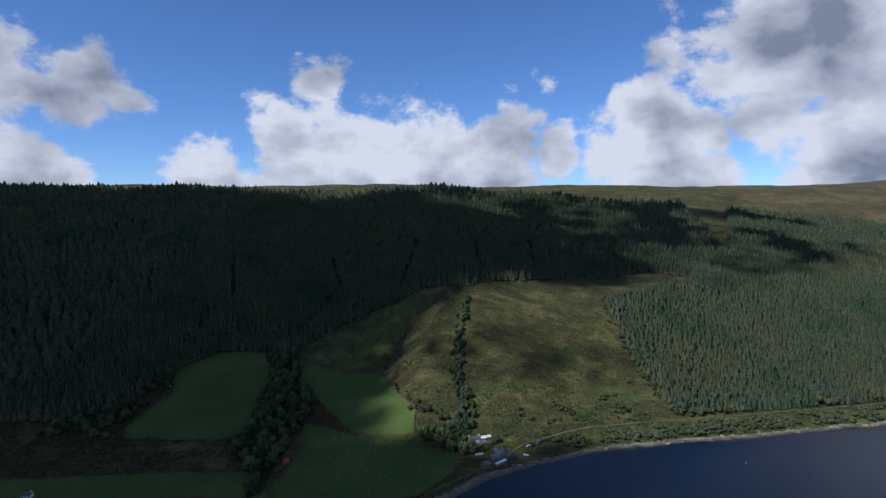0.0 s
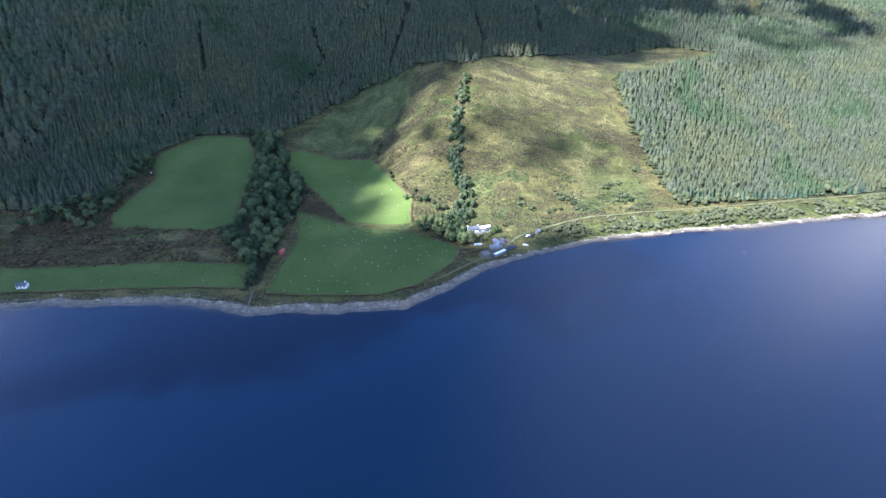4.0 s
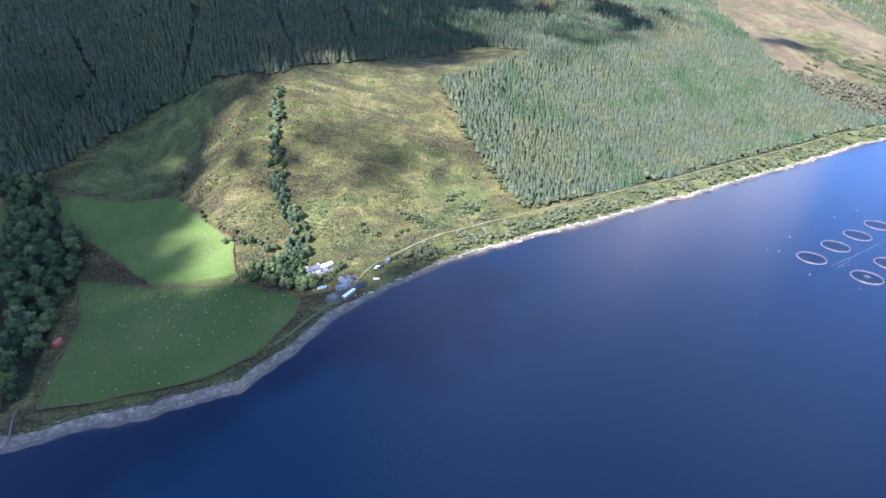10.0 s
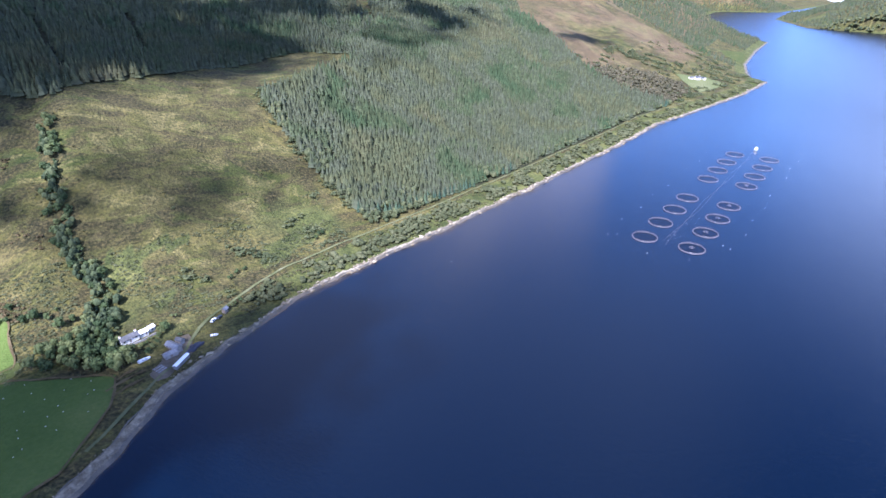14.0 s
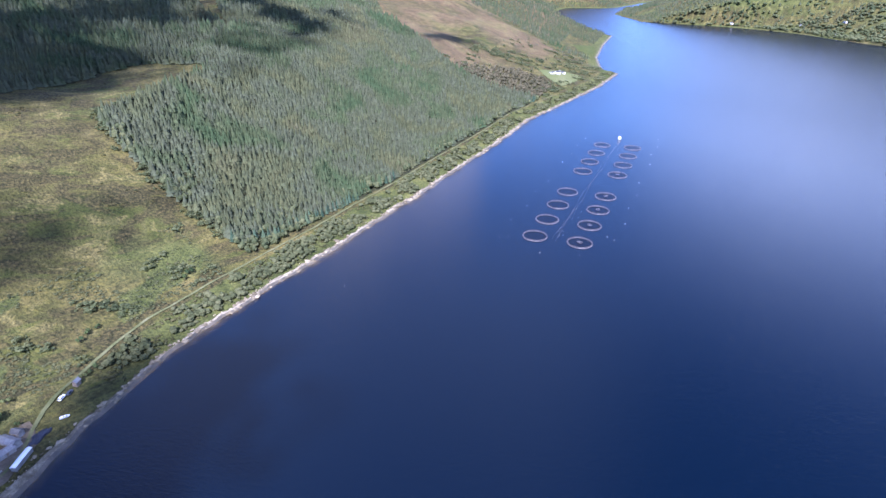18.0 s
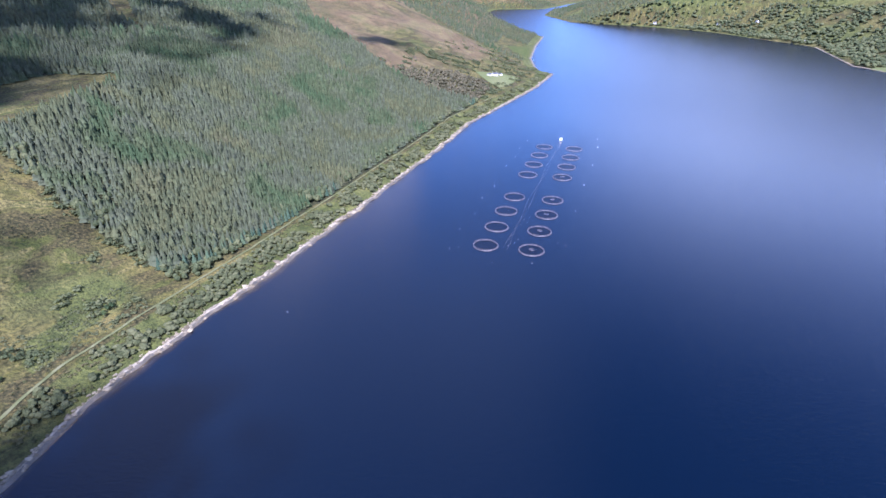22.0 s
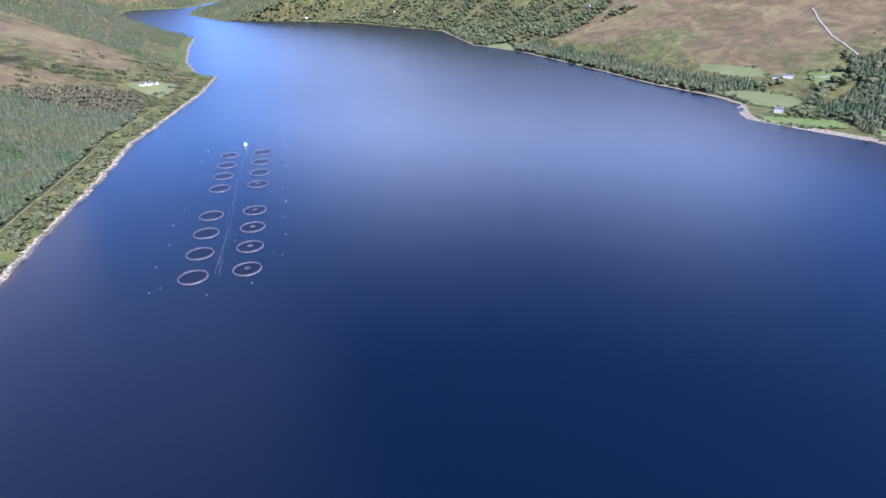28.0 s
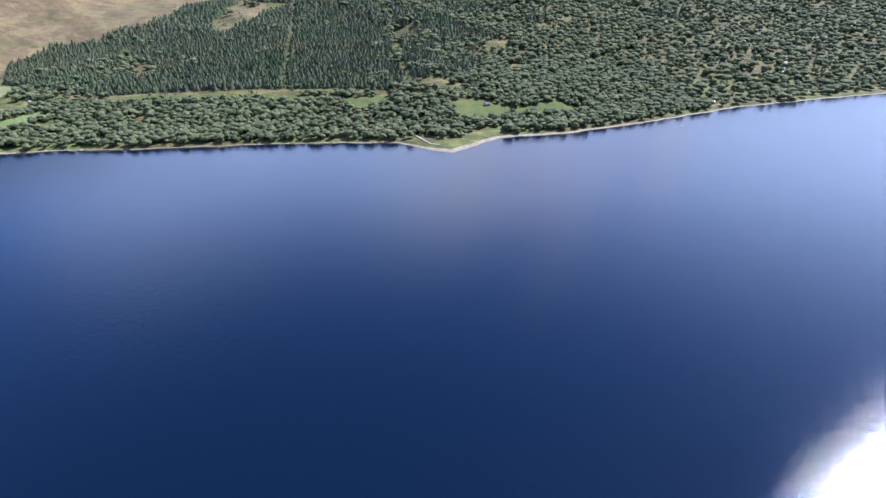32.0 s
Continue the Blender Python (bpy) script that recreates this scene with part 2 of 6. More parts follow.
def ground_material():
    m = bpy.data.materials.new("moor ground")
    m.use_nodes = True
    nt = m.node_tree
    shader = nt.nodes["Principled BSDF"]
    shader.inputs["Roughness"].default_value = 0.95
    shader.inputs["Specular IOR Level"].default_value = 0.15
    where = nt.nodes.new("ShaderNodeTexCoord").outputs["Object"]
    cover = nt.nodes.new("ShaderNodeAttribute")
    cover.attribute_name = "cover"
    parts = nt.nodes.new("ShaderNodeSeparateColor")
    nt.links.new(cover.outputs["Color"], parts.inputs[0])

    def noise_at(s, detail=6.0, rough=0.6, stretch=(1, 1, 1), twist=0.0):
        k = nt.nodes.new("ShaderNodeMapping")
        k.inputs["Scale"].default_value = stretch
        nt.links.new(where, k.inputs[0])
        n = nt.nodes.new("ShaderNodeTexNoise")
        n.inputs["Scale"].default_value, n.inputs["Detail"].default_value, n.inputs["Roughness"].default_value = s, detail, rough
        n.inputs["Distortion"].default_value = twist
        nt.links.new(k.outputs[0], n.inputs["Vector"])
        return n.outputs["Fac"]

    def ramp(value, stops):
        r = nt.nodes.new("ShaderNodeValToRGB")
        nt.links.new(value, r.inputs[0])
        e = r.color_ramp.elements
        while len(e) < len(stops):
            e.new(0.5)
        for k, (p, c) in enumerate(stops):
            e[k].position, e[k].color = p, (*c, 1) if len(c) == 3 else c
        return r.outputs[0]

    def mix(f, a, b):
        k = nt.nodes.new("ShaderNodeMix")
        k.data_type = "RGBA"
        for v, i in ((f, 0), (a, 6), (b, 7)):
            if isinstance(v, float):
                k.inputs[i].default_value = v
            else:
                nt.links.new(v, k.inputs[i])
        return k.outputs[2]

    def maths(op, a, b):
        n = nt.nodes.new("ShaderNodeMath")
        n.operation, n.use_clamp = op, True
        for i, v in enumerate((a, b)):
            if isinstance(v, float):
                n.inputs[i].default_value = v
            else:
                nt.links.new(v, n.inputs[i])
        return n.outputs[0]

    broad, middle, fine = noise_at(0.020, stretch=(0.42, 1.15, 0.4), twist=0.5), noise_at(0.05, 8, 0.66, twist=0.5), noise_at(0.55, 8)
    grass = ramp(broad, [(0.36, (0.030, 0.043, 0.013)), (0.43, (0.062, 0.070, 0.019)), (0.475, (0.056, 0.045, 0.021)), (0.51, (0.062, 0.058, 0.021)), (0.55, (0.095, 0.085, 0.028)), (0.63, (0.129, 0.106, 0.043))])
    clumps = ramp(middle, [(0.39, (0.020, 0.033, 0.009)), (0.46, (0.051, 0.058, 0.016)), (0.55, (0.076, 0.075, 0.026)), (0.64, (0.117, 0.105, 0.045))])
    moor = mix(0.46, grass, clumps)
    # heather and bracken in ragged patches drawn out along the slope, thin sheep paths between them
    patch = noise_at(0.045, 9, 0.66, stretch=(0.55, 1.3, 0.6), twist=0.9)
    moor = mix(ramp(patch, [(0.49, (0, 0, 0)), (0.54, (0.72, 0.72, 0.72)), (0.62, (0.95, 0.95, 0.95))]), moor, ramp(fine, [(0.36, (0.022, 0.024, 0.011)), (0.52, (0.046, 0.041, 0.019)), (0.66, (0.080, 0.068, 0.032))]))
    moor = mix(ramp(patch, [(0.38, (0.8, 0.8, 0.8)), (0.45, (0, 0, 0))]), moor, ramp(fine, [(0.38, (0.070, 0.066, 0.026)), (0.62, (0.150, 0.132, 0.056))]))
    tufts = ramp(fine, [(0.36, (0.60, 0.60, 0.52)), (0.50, (0.98, 0.95, 0.84)), (0.64, (1.27, 1.18, 0.88))])
    heather = mix(0.45, ramp(noise_at(0.011, 7, 0.6, twist=0.8), [(0.38, (0.057, 0.058, 0.024)), (0.45, (0.072, 0.058, 0.030)), (0.51, (0.096, 0.070, 0.042)), (0.57, (0.138, 0.117, 0.060)), (0.64, (0.098, 0.097, 0.037))]), ramp(middle, [(0.36, (0.043, 0.043, 0.019)), (0.48, (0.084, 0.063, 0.036)), (0.58, (0.112, 0.088, 0.045)), (0.7, (0.172, 0.148, 0.064))]))
    lush = ramp(middle, [(0.35, (0.036, 0.047, 0.015)), (0.55, (0.074, 0.085, 0.028)), (0.7, (0.125, 0.126, 0.046))])
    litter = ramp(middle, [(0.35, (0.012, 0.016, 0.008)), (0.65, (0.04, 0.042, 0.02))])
    edge = maths("SUBTRACT", fine, 0.5)

    def mask(channel):
        k = maths("ADD", parts.outputs[channel], 0.0)
        n = nt.nodes.new("ShaderNodeMapRange")
        n.inputs["From Min"].default_value, n.inputs["From Max"].default_value = 0.35, 0.65
        wob = nt.nodes.new("ShaderNodeMath")
        wob.operation = "MULTIPLY_ADD"
        nt.links.new(maths("SUBTRACT", middle, 0.25), wob.inputs[0])
        wob.inputs[1].default_value = 0.6
        less = nt.nodes.new("ShaderNodeMath")
        less.operation = "SUBTRACT"
        nt.links.new(k, less.inputs[0])
        less.inputs[1].default_value = 0.15
        nt.links.new(less.outputs[0], wob.inputs[2])
        nt.links.new(wob.outputs[0], n.inputs["Value"])
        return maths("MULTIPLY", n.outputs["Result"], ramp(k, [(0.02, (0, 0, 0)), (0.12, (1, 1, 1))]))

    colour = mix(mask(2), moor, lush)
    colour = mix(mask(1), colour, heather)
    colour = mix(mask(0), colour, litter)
    times = nt.nodes.new("ShaderNodeMix")
    times.data_type, times.blend_type = "RGBA", "MULTIPLY"
    times.inputs[0].default_value = 1.0
    nt.links.new(colour, times.inputs[6])
    nt.links.new(tufts, times.inputs[7])
    nt.links.new(times.outputs[2], shader.inputs["Base Color"])
    b = nt.nodes.new("ShaderNodeBump")
    b.inputs["Strength"].default_value, b.inputs["Distance"].default_value = 0.9, 1.6
    nt.links.new(fine, b.inputs["Height"])
    nt.links.new(b.outputs[0], shader.inputs["Normal"])
    return m


def water_material():
    m = bpy.data.materials.new("loch water")
    m.use_nodes = True
    nt = m.node_tree
    shader = nt.nodes["Principled BSDF"]
    shader.inputs["Base Color"].default_value = (0.0006, 0.0032, 0.0094, 1)
    shader.inputs["IOR"].default_value = 1.33
    where = nt.nodes.new("ShaderNodeTexCoord").outputs["Object"]

    def noise_at(s, detail, rough, turn=0.0, stretch=(1, 1, 1), twist=0.0):
        k = nt.nodes.new("ShaderNodeMapping")
        k.vector_type = "TEXTURE"
        k.inputs["Location"].default_value = (5213.7, 7151.3, 331.4)
        k.inputs["Scale"].default_value, k.inputs["Rotation"].default_value = [1 / q for q in stretch], (0, 0, radians(turn))
        nt.links.new(where, k.inputs[0])
        n = nt.nodes.new("ShaderNodeTexNoise")
        n.inputs["Scale"].default_value, n.inputs["Detail"].default_value, n.inputs["Roughness"].default_value = s, detail, rough
        n.inputs["Distortion"].default_value = twist
        nt.links.new(k.outputs[0], n.inputs["Vector"])
        return n.outputs["Fac"]

    gusts = noise_at(0.006, 4, 0.55, 20, (1, 2.2, 1), 0.5)
    calm = nt.nodes.new("ShaderNodeMapRange")
    for key, value in (("From Min", 0.40), ("From Max", 0.62), ("To Min", 0.015), ("To Max", 0.035)):
        calm.inputs[key].default_value = value
    nt.links.new(gusts, calm.inputs["Value"])
    # wind ruffles the open water to the east, south and west
    split = nt.nodes.new("ShaderNodeSeparateXYZ")
    nt.links.new(where, split.inputs[0])
    rough = calm.outputs[0]
    for axis, a, b, most_rough in (("X", 280.0, 1100.0, 0.265), ("Y", -60.0, -430.0, 0.20), ("X", 0.0, -190.0, 0.07)):
        wind = nt.nodes.new("ShaderNodeMapRange")
        wind.interpolation_type = "SMOOTHSTEP"
        wind.inputs["From Min"].default_value, wind.inputs["From Max"].default_value = a, b
        wind.inputs["To Max"].default_value = most_rough
        nt.links.new(split.outputs[axis], wind.inputs["Value"])
        most = nt.nodes.new("ShaderNodeMath")
        most.operation = "MAXIMUM"
        nt.links.new(rough, most.inputs[0])
        nt.links.new(wind.outputs[0], most.inputs[1])
        rough = most.outputs[0]
    nt.links.new(rough, shader.inputs["Roughness"])
    waves = noise_at(0.45, 6, 0.64, 25, (1.8, 0.5, 1), 0.4)
    b = nt.nodes.new("ShaderNodeBump")
    b.inputs["Strength"].default_value, b.inputs["Distance"].default_value = 0.8, 0.17
    nt.links.new(waves, b.inputs["Height"])
    nt.links.new(b.outputs[0], shader.inputs["Normal"])
    return m


def plantation_material():
    """Spruce and larch: stands of blue-grey, green, yellowing and brown trees, each tree lighter or darker."""
    m = bpy.data.materials.new("plantation needles")
    m.use_nodes = True
    nt = m.node_tree
    shader = nt.nodes["Principled BSDF"]
    shader.inputs["Roughness"].default_value = 0.8
    where = nt.nodes.new("ShaderNodeTexCoord").outputs["Object"]

    def noise_at(s, detail, twist):
        n = nt.nodes.new("ShaderNodeTexNoise")
        n.inputs["Scale"].default_value, n.inputs["Detail"].default_value, n.inputs["Distortion"].default_value = s, detail, twist
        nt.links.new(where, n.inputs["Vector"])
        return n.outputs["Fac"]

    def maths(op, a, b, c=None):
        n = nt.nodes.new("ShaderNodeMath")
        n.operation = op
        for i, v in enumerate((a, b, c)):
            if isinstance(v, float):
                n.inputs[i].default_value = v
            elif v is not None:
                nt.links.new(v, n.inputs[i])
        return n.outputs[0]

    chance = nt.nodes.new("ShaderNodeNewGeometry").outputs["Random Per Island"]
    stands = maths("MULTIPLY_ADD", chance, 0.05, noise_at(0.013, 5.0, 0.8))
    r = nt.nodes.new("ShaderNodeValToRGB")
    nt.links.new(stands, r.inputs[0])
    e = r.color_ramp.elements
    tones = ((0.36, (0.057, 0.088, 0.040)), (0.46, (0.081, 0.101, 0.048)), (0.53, (0.094, 0.107, 0.064)), (0.59, (0.087, 0.101, 0.050)), (0.66, (0.107, 0.114, 0.054)), (0.78, (0.104, 0.104, 0.058)))
    while len(e) < len(tones):
        e.new(0.5)
    for k, (p, c) in enumerate(tones):
        e[k].position, e[k].color = p, (*c, 1)
    tone = maths("MULTIPLY_ADD", noise_at(1.2, 4.0, 0.0), 0.7, maths("MULTIPLY_ADD", maths("FRACT", maths("MULTIPLY", chance, 37.0), 0.0), 0.44, 0.43))
    times = nt.nodes.new("ShaderNodeMix")
    times.data_type, times.blend_type = "RGBA", "MULTIPLY"
    times.inputs[0].default_value = 1.0
    nt.links.new(r.outputs[0], times.inputs[6])
    nt.links.new(tone, times.inputs[7])
    nt.links.new(times.outputs[2], shader.inputs["Base Color"])
    thin = nt.nodes.new("ShaderNodeBsdfTranslucent")
    nt.links.new(times.outputs[2], thin.inputs["Color"])
    both = nt.nodes.new("ShaderNodeMixShader")
    both.inputs[0].default_value = 0.42
    shader.inputs["Specular IOR Level"].default_value = 0.08
    nt.links.new(shader.outputs[0], both.inputs[1])
    nt.links.new(thin.outputs[0], both.inputs[2])
    nt.links.new(both.outputs[0], nt.nodes["Material Output"].inputs["Surface"])
    return m


GROUND, WATER = ground_material(), water_material()
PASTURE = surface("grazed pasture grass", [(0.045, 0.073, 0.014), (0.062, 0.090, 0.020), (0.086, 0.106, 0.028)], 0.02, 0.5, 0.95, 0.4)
# the pasture's green made lighter, for the field in sun
TURF = surface("bright sunlit turf", [(0.054, 0.086, 0.016), (0.072, 0.104, 0.021), (0.098, 0.124, 0.032)], 0.02, 0.5, 0.95, 0.4)
# far glen grass, greyed with extra blue in place of haze
HAZED_GRASS = surface("haze-greyed hill farm grass", [(0.058, 0.084, 0.022), (0.078, 0.106, 0.030), (0.104, 0.126, 0.044)], 0.02, 0.5, 0.95, 0.4)
RANK = surface("rank yellow grass", [(0.034, 0.050, 0.011), (0.052, 0.065, 0.016), (0.076, 0.080, 0.024)], 0.06, 0.7, 0.95, 0.5)
SHINGLE = surface("grey shore shingle", [(0.072, 0.062, 0.040), (0.145, 0.126, 0.088), (0.26, 0.23, 0.165)], 0.3, 1.6, 0.9, 0.4)
# hay grass of the far fields, its added blue standing in for haze
HAYFIELD = surface("mown hay field grass", [(0.072, 0.088, 0.030), (0.094, 0.108, 0.040), (0.124, 0.128, 0.056)], 0.015, 0.4, 0.95, 0.4)
TUSSOCK = surface("tussock grass", [(0.042, 0.050, 0.018), (0.076, 0.078, 0.031), (0.122, 0.110, 0.049)], 0.02, 0.4, 0.95, 0.3, "island", 0.2, leafy=0.35)
WEED = surface("brown weedy shallows", [(0.05, 0.036, 0.018), (0.09, 0.062, 0.032), (0.14, 0.10, 0.055)], 0.15, 1.2, 0.6, 0.5)
WRACK = surface("dark wet seaweed stones", [(0.03, 0.028, 0.02), (0.07, 0.06, 0.04), (0.12, 0.10, 0.07)], 0.2, 1.6, 0.5, 0.6)
TRACK = surface("pale gravel track", [(0.060, 0.070, 0.026), (0.096, 0.102, 0.044), (0.142, 0.136, 0.074)], 0.1, 1.5, 0.95, 0.3)
STONY = surface("pale stony road", [(0.13, 0.118, 0.09), (0.19, 0.172, 0.135), (0.26, 0.235, 0.19)], 0.1, 1.5, 0.95, 0.3)
YARD = surface("trodden farmyard dirt", [(0.060, 0.050, 0.032), (0.100, 0.082, 0.056), (0.150, 0.125, 0.092)], 0.1, 1.2, 0.95, 0.4)
ROCK = surface("pale shore boulder", [(0.074, 0.062, 0.038), (0.16, 0.134, 0.088), (0.30, 0.255, 0.172)], 0.3, 2.0, 0.9, 0.4, "island", 0.2)
LEDGE = surface("bare pale ledge rock", [(0.115, 0.100, 0.068), (0.225, 0.196, 0.142), (0.37, 0.33, 0.25)], 0.25, 1.3, 0.9, 0.8)
NEEDLES = plantation_material()
GORSE = surface("dark olive bush leaves", [(0.054, 0.064, 0.026), (0.086, 0.096, 0.041), (0.126, 0.130, 0.060)], 0.05, 1.0, 0.8, 0.4, "island", 0.25, leafy=0.35)
BIRCH = surface("brownish birch foliage", [(0.058, 0.058, 0.030), (0.092, 0.086, 0.046), (0.135, 0.118, 0.066)], 0.04, 1.0, 0.8, 0.4, "island", 0.2, leafy=0.4)
ALDER = surface("dark streamside foliage", [(0.030, 0.044, 0.020), (0.052, 0.070, 0.030), (0.088, 0.106, 0.044)], 0.06, 1.0, 0.8, 0.4, "island", 0.25, leafy=0.3)
NEEDLES_ONE = surface("spruce branches", [(0.032, 0.060, 0.036), (0.066, 0.104, 0.060), (0.105, 0.135, 0.06)], 0.3, 1.2, 0.8, 0.5, "object", 0.2, leafy=0.35)
LEAVES = surface("broadleaf foliage", [(0.084, 0.106, 0.048), (0.134, 0.158, 0.070), (0.196, 0.208, 0.098)], 0.03, 1.0, 0.75, 0.4, "island", 0.22, leafy=0.6)
LEAVES_ONE = surface("leafy crown", [(0.036, 0.058, 0.021), (0.070, 0.098, 0.034), (0.122, 0.142, 0.052)], 0.25, 1.0, 0.75, 0.5, "object", 0.3, leafy=0.35)
BARK = surface("tree bark", [(0.05, 0.04, 0.03), (0.1, 0.085, 0.065), (0.16, 0.14, 0.11)], 1.0, 9.0, 0.9, 0.5)
LIMEWASH = surface("white limewashed wall", [(0.44, 0.43, 0.39), (0.57, 0.56, 0.51), (0.68, 0.66, 0.61)], 0.5, 6.0, 0.9, 0.2)
SLATE = surface("grey slate roof", [(0.035, 0.036, 0.038), (0.06, 0.062, 0.064), (0.10, 0.10, 0.10)], 0.6, 5.0, 0.85, 0.4, "object", 0.1)
TIN = surface("weathered tin roof", [(0.13, 0.13, 0.13), (0.19, 0.19, 0.188), (0.27, 0.27, 0.262)], 0.5, 4.0, 0.45, 0.2, "", 0, 0.3)
WHITE = surface("white painted metal", [(0.72, 0.72, 0.72), (0.80, 0.80, 0.79), (0.84, 0.84, 0.83)], 0.6, 5.0, 0.4, 0.05)
STONEWALL = surface("grey rubble wall", [(0.14, 0.13, 0.12), (0.24, 0.23, 0.21), (0.33, 0.31, 0.29)], 0.8, 4.0, 0.95, 0.6)
TIMBER = surface("weathered timber", [(0.10, 0.08, 0.06), (0.18, 0.15, 0.12), (0.26, 0.22, 0.18)], 1.0, 8.0, 0.9, 0.3)
GLASS = surface("dark window glass", [(0.015, 0.018, 0.022), (0.03, 0.035, 0.04)], 1.0, 4.0, 0.08, 0.0)
RUST = surface("red oxide paint", [(0.20, 0.04, 0.025), (0.27, 0.055, 0.032), (0.33, 0.085, 0.05)], 0.8, 6.0, 0.6, 0.1)
PIPE = surface("grey plastic pipe", [(0.080, 0.066, 0.066), (0.13, 0.108, 0.108), (0.19, 0.16, 0.158)], 0.4, 3.0, 0.5, 0.1)
NET = surface("dark stretched netting", [(0.006, 0.007, 0.010), (0.012, 0.013, 0.018), (0.022, 0.022, 0.028)], 0.3, 3.0, 0.8, 0.4)
FROND = surface("dead brown bracken", [(0.052, 0.042, 0.018), (0.094, 0.070, 0.032), (0.138, 0.106, 0.050)], 0.08, 0.8, 0.95, 0.4, "island", 0.2, leafy=0.25)
FLEECE = surface("off-white fleece", [(0.36, 0.34, 0.30), (0.46, 0.44, 0.39), (0.52, 0.50, 0.45)], 2.0, 9.0, 0.95, 0.4)
DARKSKIN = surface("dark wool", [(0.02, 0.018, 0.016), (0.05, 0.045, 0.04)], 3.0, 12.0, 0.9, 0.2)
PAINT = surface("dark car paint", [(0.03, 0.035, 0.045), (0.05, 0.055, 0.065)], 1.0, 6.0, 0.3, 0.02)
RUBBER = surface("black rubber", [(0.012, 0.012, 0.012), (0.03, 0.03, 0.03)], 3.0, 20.0, 0.8, 0.1)
TARP = surface("dark blue tarpaulin", [(0.006, 0.008, 0.014), (0.012, 0.015, 0.026), (0.024, 0.028, 0.045)], 0.5, 3.0, 0.6, 0.4)
BLUEHULL = surface("blue grey hull paint", [(0.12, 0.16, 0.20), (0.18, 0.22, 0.26)], 0.6, 5.0, 0.5, 0.1)


def shoal_material():
    """Brown stones seen through the shallows, fading out with the depth."""
    m = surface("brown stones under shallow water", [(0.05, 0.036, 0.016), (0.085, 0.06, 0.03), (0.13, 0.10, 0.055)], 0.15, 1.2, 0.25, 0.3)
    nt = m.node_tree
    fade = nt.nodes.new("ShaderNodeAttribute")
    fade.attribute_name = "fade"
    n = nt.nodes.new("ShaderNodeTexNoise")
    n.inputs["Scale"].default_value = 0.12
    nt.links.new(nt.nodes.new("ShaderNodeTexCoord").outputs["Object"], n.inputs["Vector"])
    k = nt.nodes.new("ShaderNodeMath")
    k.operation, k.use_clamp = "MULTIPLY", True
    nt.links.new(fade.outputs["Fac"], k.inputs[0])
    nt.links.new(n.outputs["Fac"], k.inputs[1])
    nt.links.new(k.outputs[0], nt.nodes["Principled BSDF"].inputs["Alpha"])
    return m


SHOAL = shoal_material()


def cloud_material(name, clear):
    m = surface(name, [(0.80, 0.81, 0.83), (0.88, 0.89, 0.90)], 0.01, 0.05, 1.0, 0.0)
    m.node_tree.nodes["Principled BSDF"].inputs["Alpha"].default_value = 1 - clear
    return m


NET.node_tree.nodes["Principled BSDF"].inputs["Alpha"].default_value = 0.2
NET.node_tree.nodes["Principled BSDF"].inputs["Specular IOR Level"].default_value = 0.0
CLOUD, WISP, VEIL, MIST = cloud_material("cloud", 0.0), cloud_material("thin cloud", 0.5), cloud_material("thinner cloud", 0.75), cloud_material("thinnest cloud", 0.87)
# ---- the lie of the land ----
NORTH_X = [-2900, -1200, -600, -400, -288, -226, -190, -165, -130, -100, -67, -27, 1, 30, 50, 71, 97, 127, 178, 216, 278,
           335, 403, 504, 542, 648, 725, 874, 1043, 1206, 1225, 1280, 1406, 1668, 1936, 1985, 2150, 2700, 3300, 3480, 4900]
NORTH_Y = [180, 250, 310, 335, 344, 346, 347, 345, 333, 335, 335, 339, 361, 390, 401, 413, 424, 437, 447, 453, 462,
           473, 484, 505, 511, 533, 552, 564, 580, 610, 650, 684, 748, 845, 930, 985, 1250, 1600, 1800, 1560, 1720]
SOUTH_X = [-2900, -789, -648, -479, -314, -179, -87, -54, -24, 2, 42, 181, 349, 439, 508, 542, 601, 702, 772, 822, 870, 911,
           967, 1026, 1092, 1207, 1363, 1543, 1665, 1685, 2096, 2208, 2408, 2530, 2589, 2971, 3480, 4900]
SOUTH_Y = [-1150, -688, -659, -618, -550, -504, -492, -462, -438, -451, -486, -496, -490, -494, -486, -431, -401, -379, -320, -285, -303, -320,
           -310, -279, -243, -202, -144, -66, 20, 45, 128, 251, 439, 646, 1065, 1350, 1500, 1640]


def wobble(x, y, size, seed=0.0):
    """Smooth ups and downs between about -1 and 1, of about that size in metres."""
    a, b = x / size + seed * 7.13, y / size - seed * 3.71
    return (np.sin(a * 2.1 + 1.7 * np.sin(b * 1.3 + seed)) + np.sin(b * 2.3 + 1.9 * np.sin(a * 1.1 - seed)) + np.sin((a + b) * 1.7 + seed * 2.0)
            + 0.6 * np.sin((a - b) * 3.9 + 2.0 * np.sin(b * 2.7))) / 3.2


def shore_n(x):
    return np.interp(x, NORTH_X, NORTH_Y) + 1.6 * wobble(x, 0 * x, 14, 1) + 0.9 * wobble(x, 0 * x, 5, 2)


def shore_s(x):
    return np.interp(x, SOUTH_X, SOUTH_Y) + 1.6 * wobble(x, 0 * x, 15, 3) + 0.8 * wobble(x, 0 * x, 6, 4)


def ease(a, b, v):
    k = np.clip((v - a) / (b - a), 0, 1)
    return k * k * (3 - 2 * k)


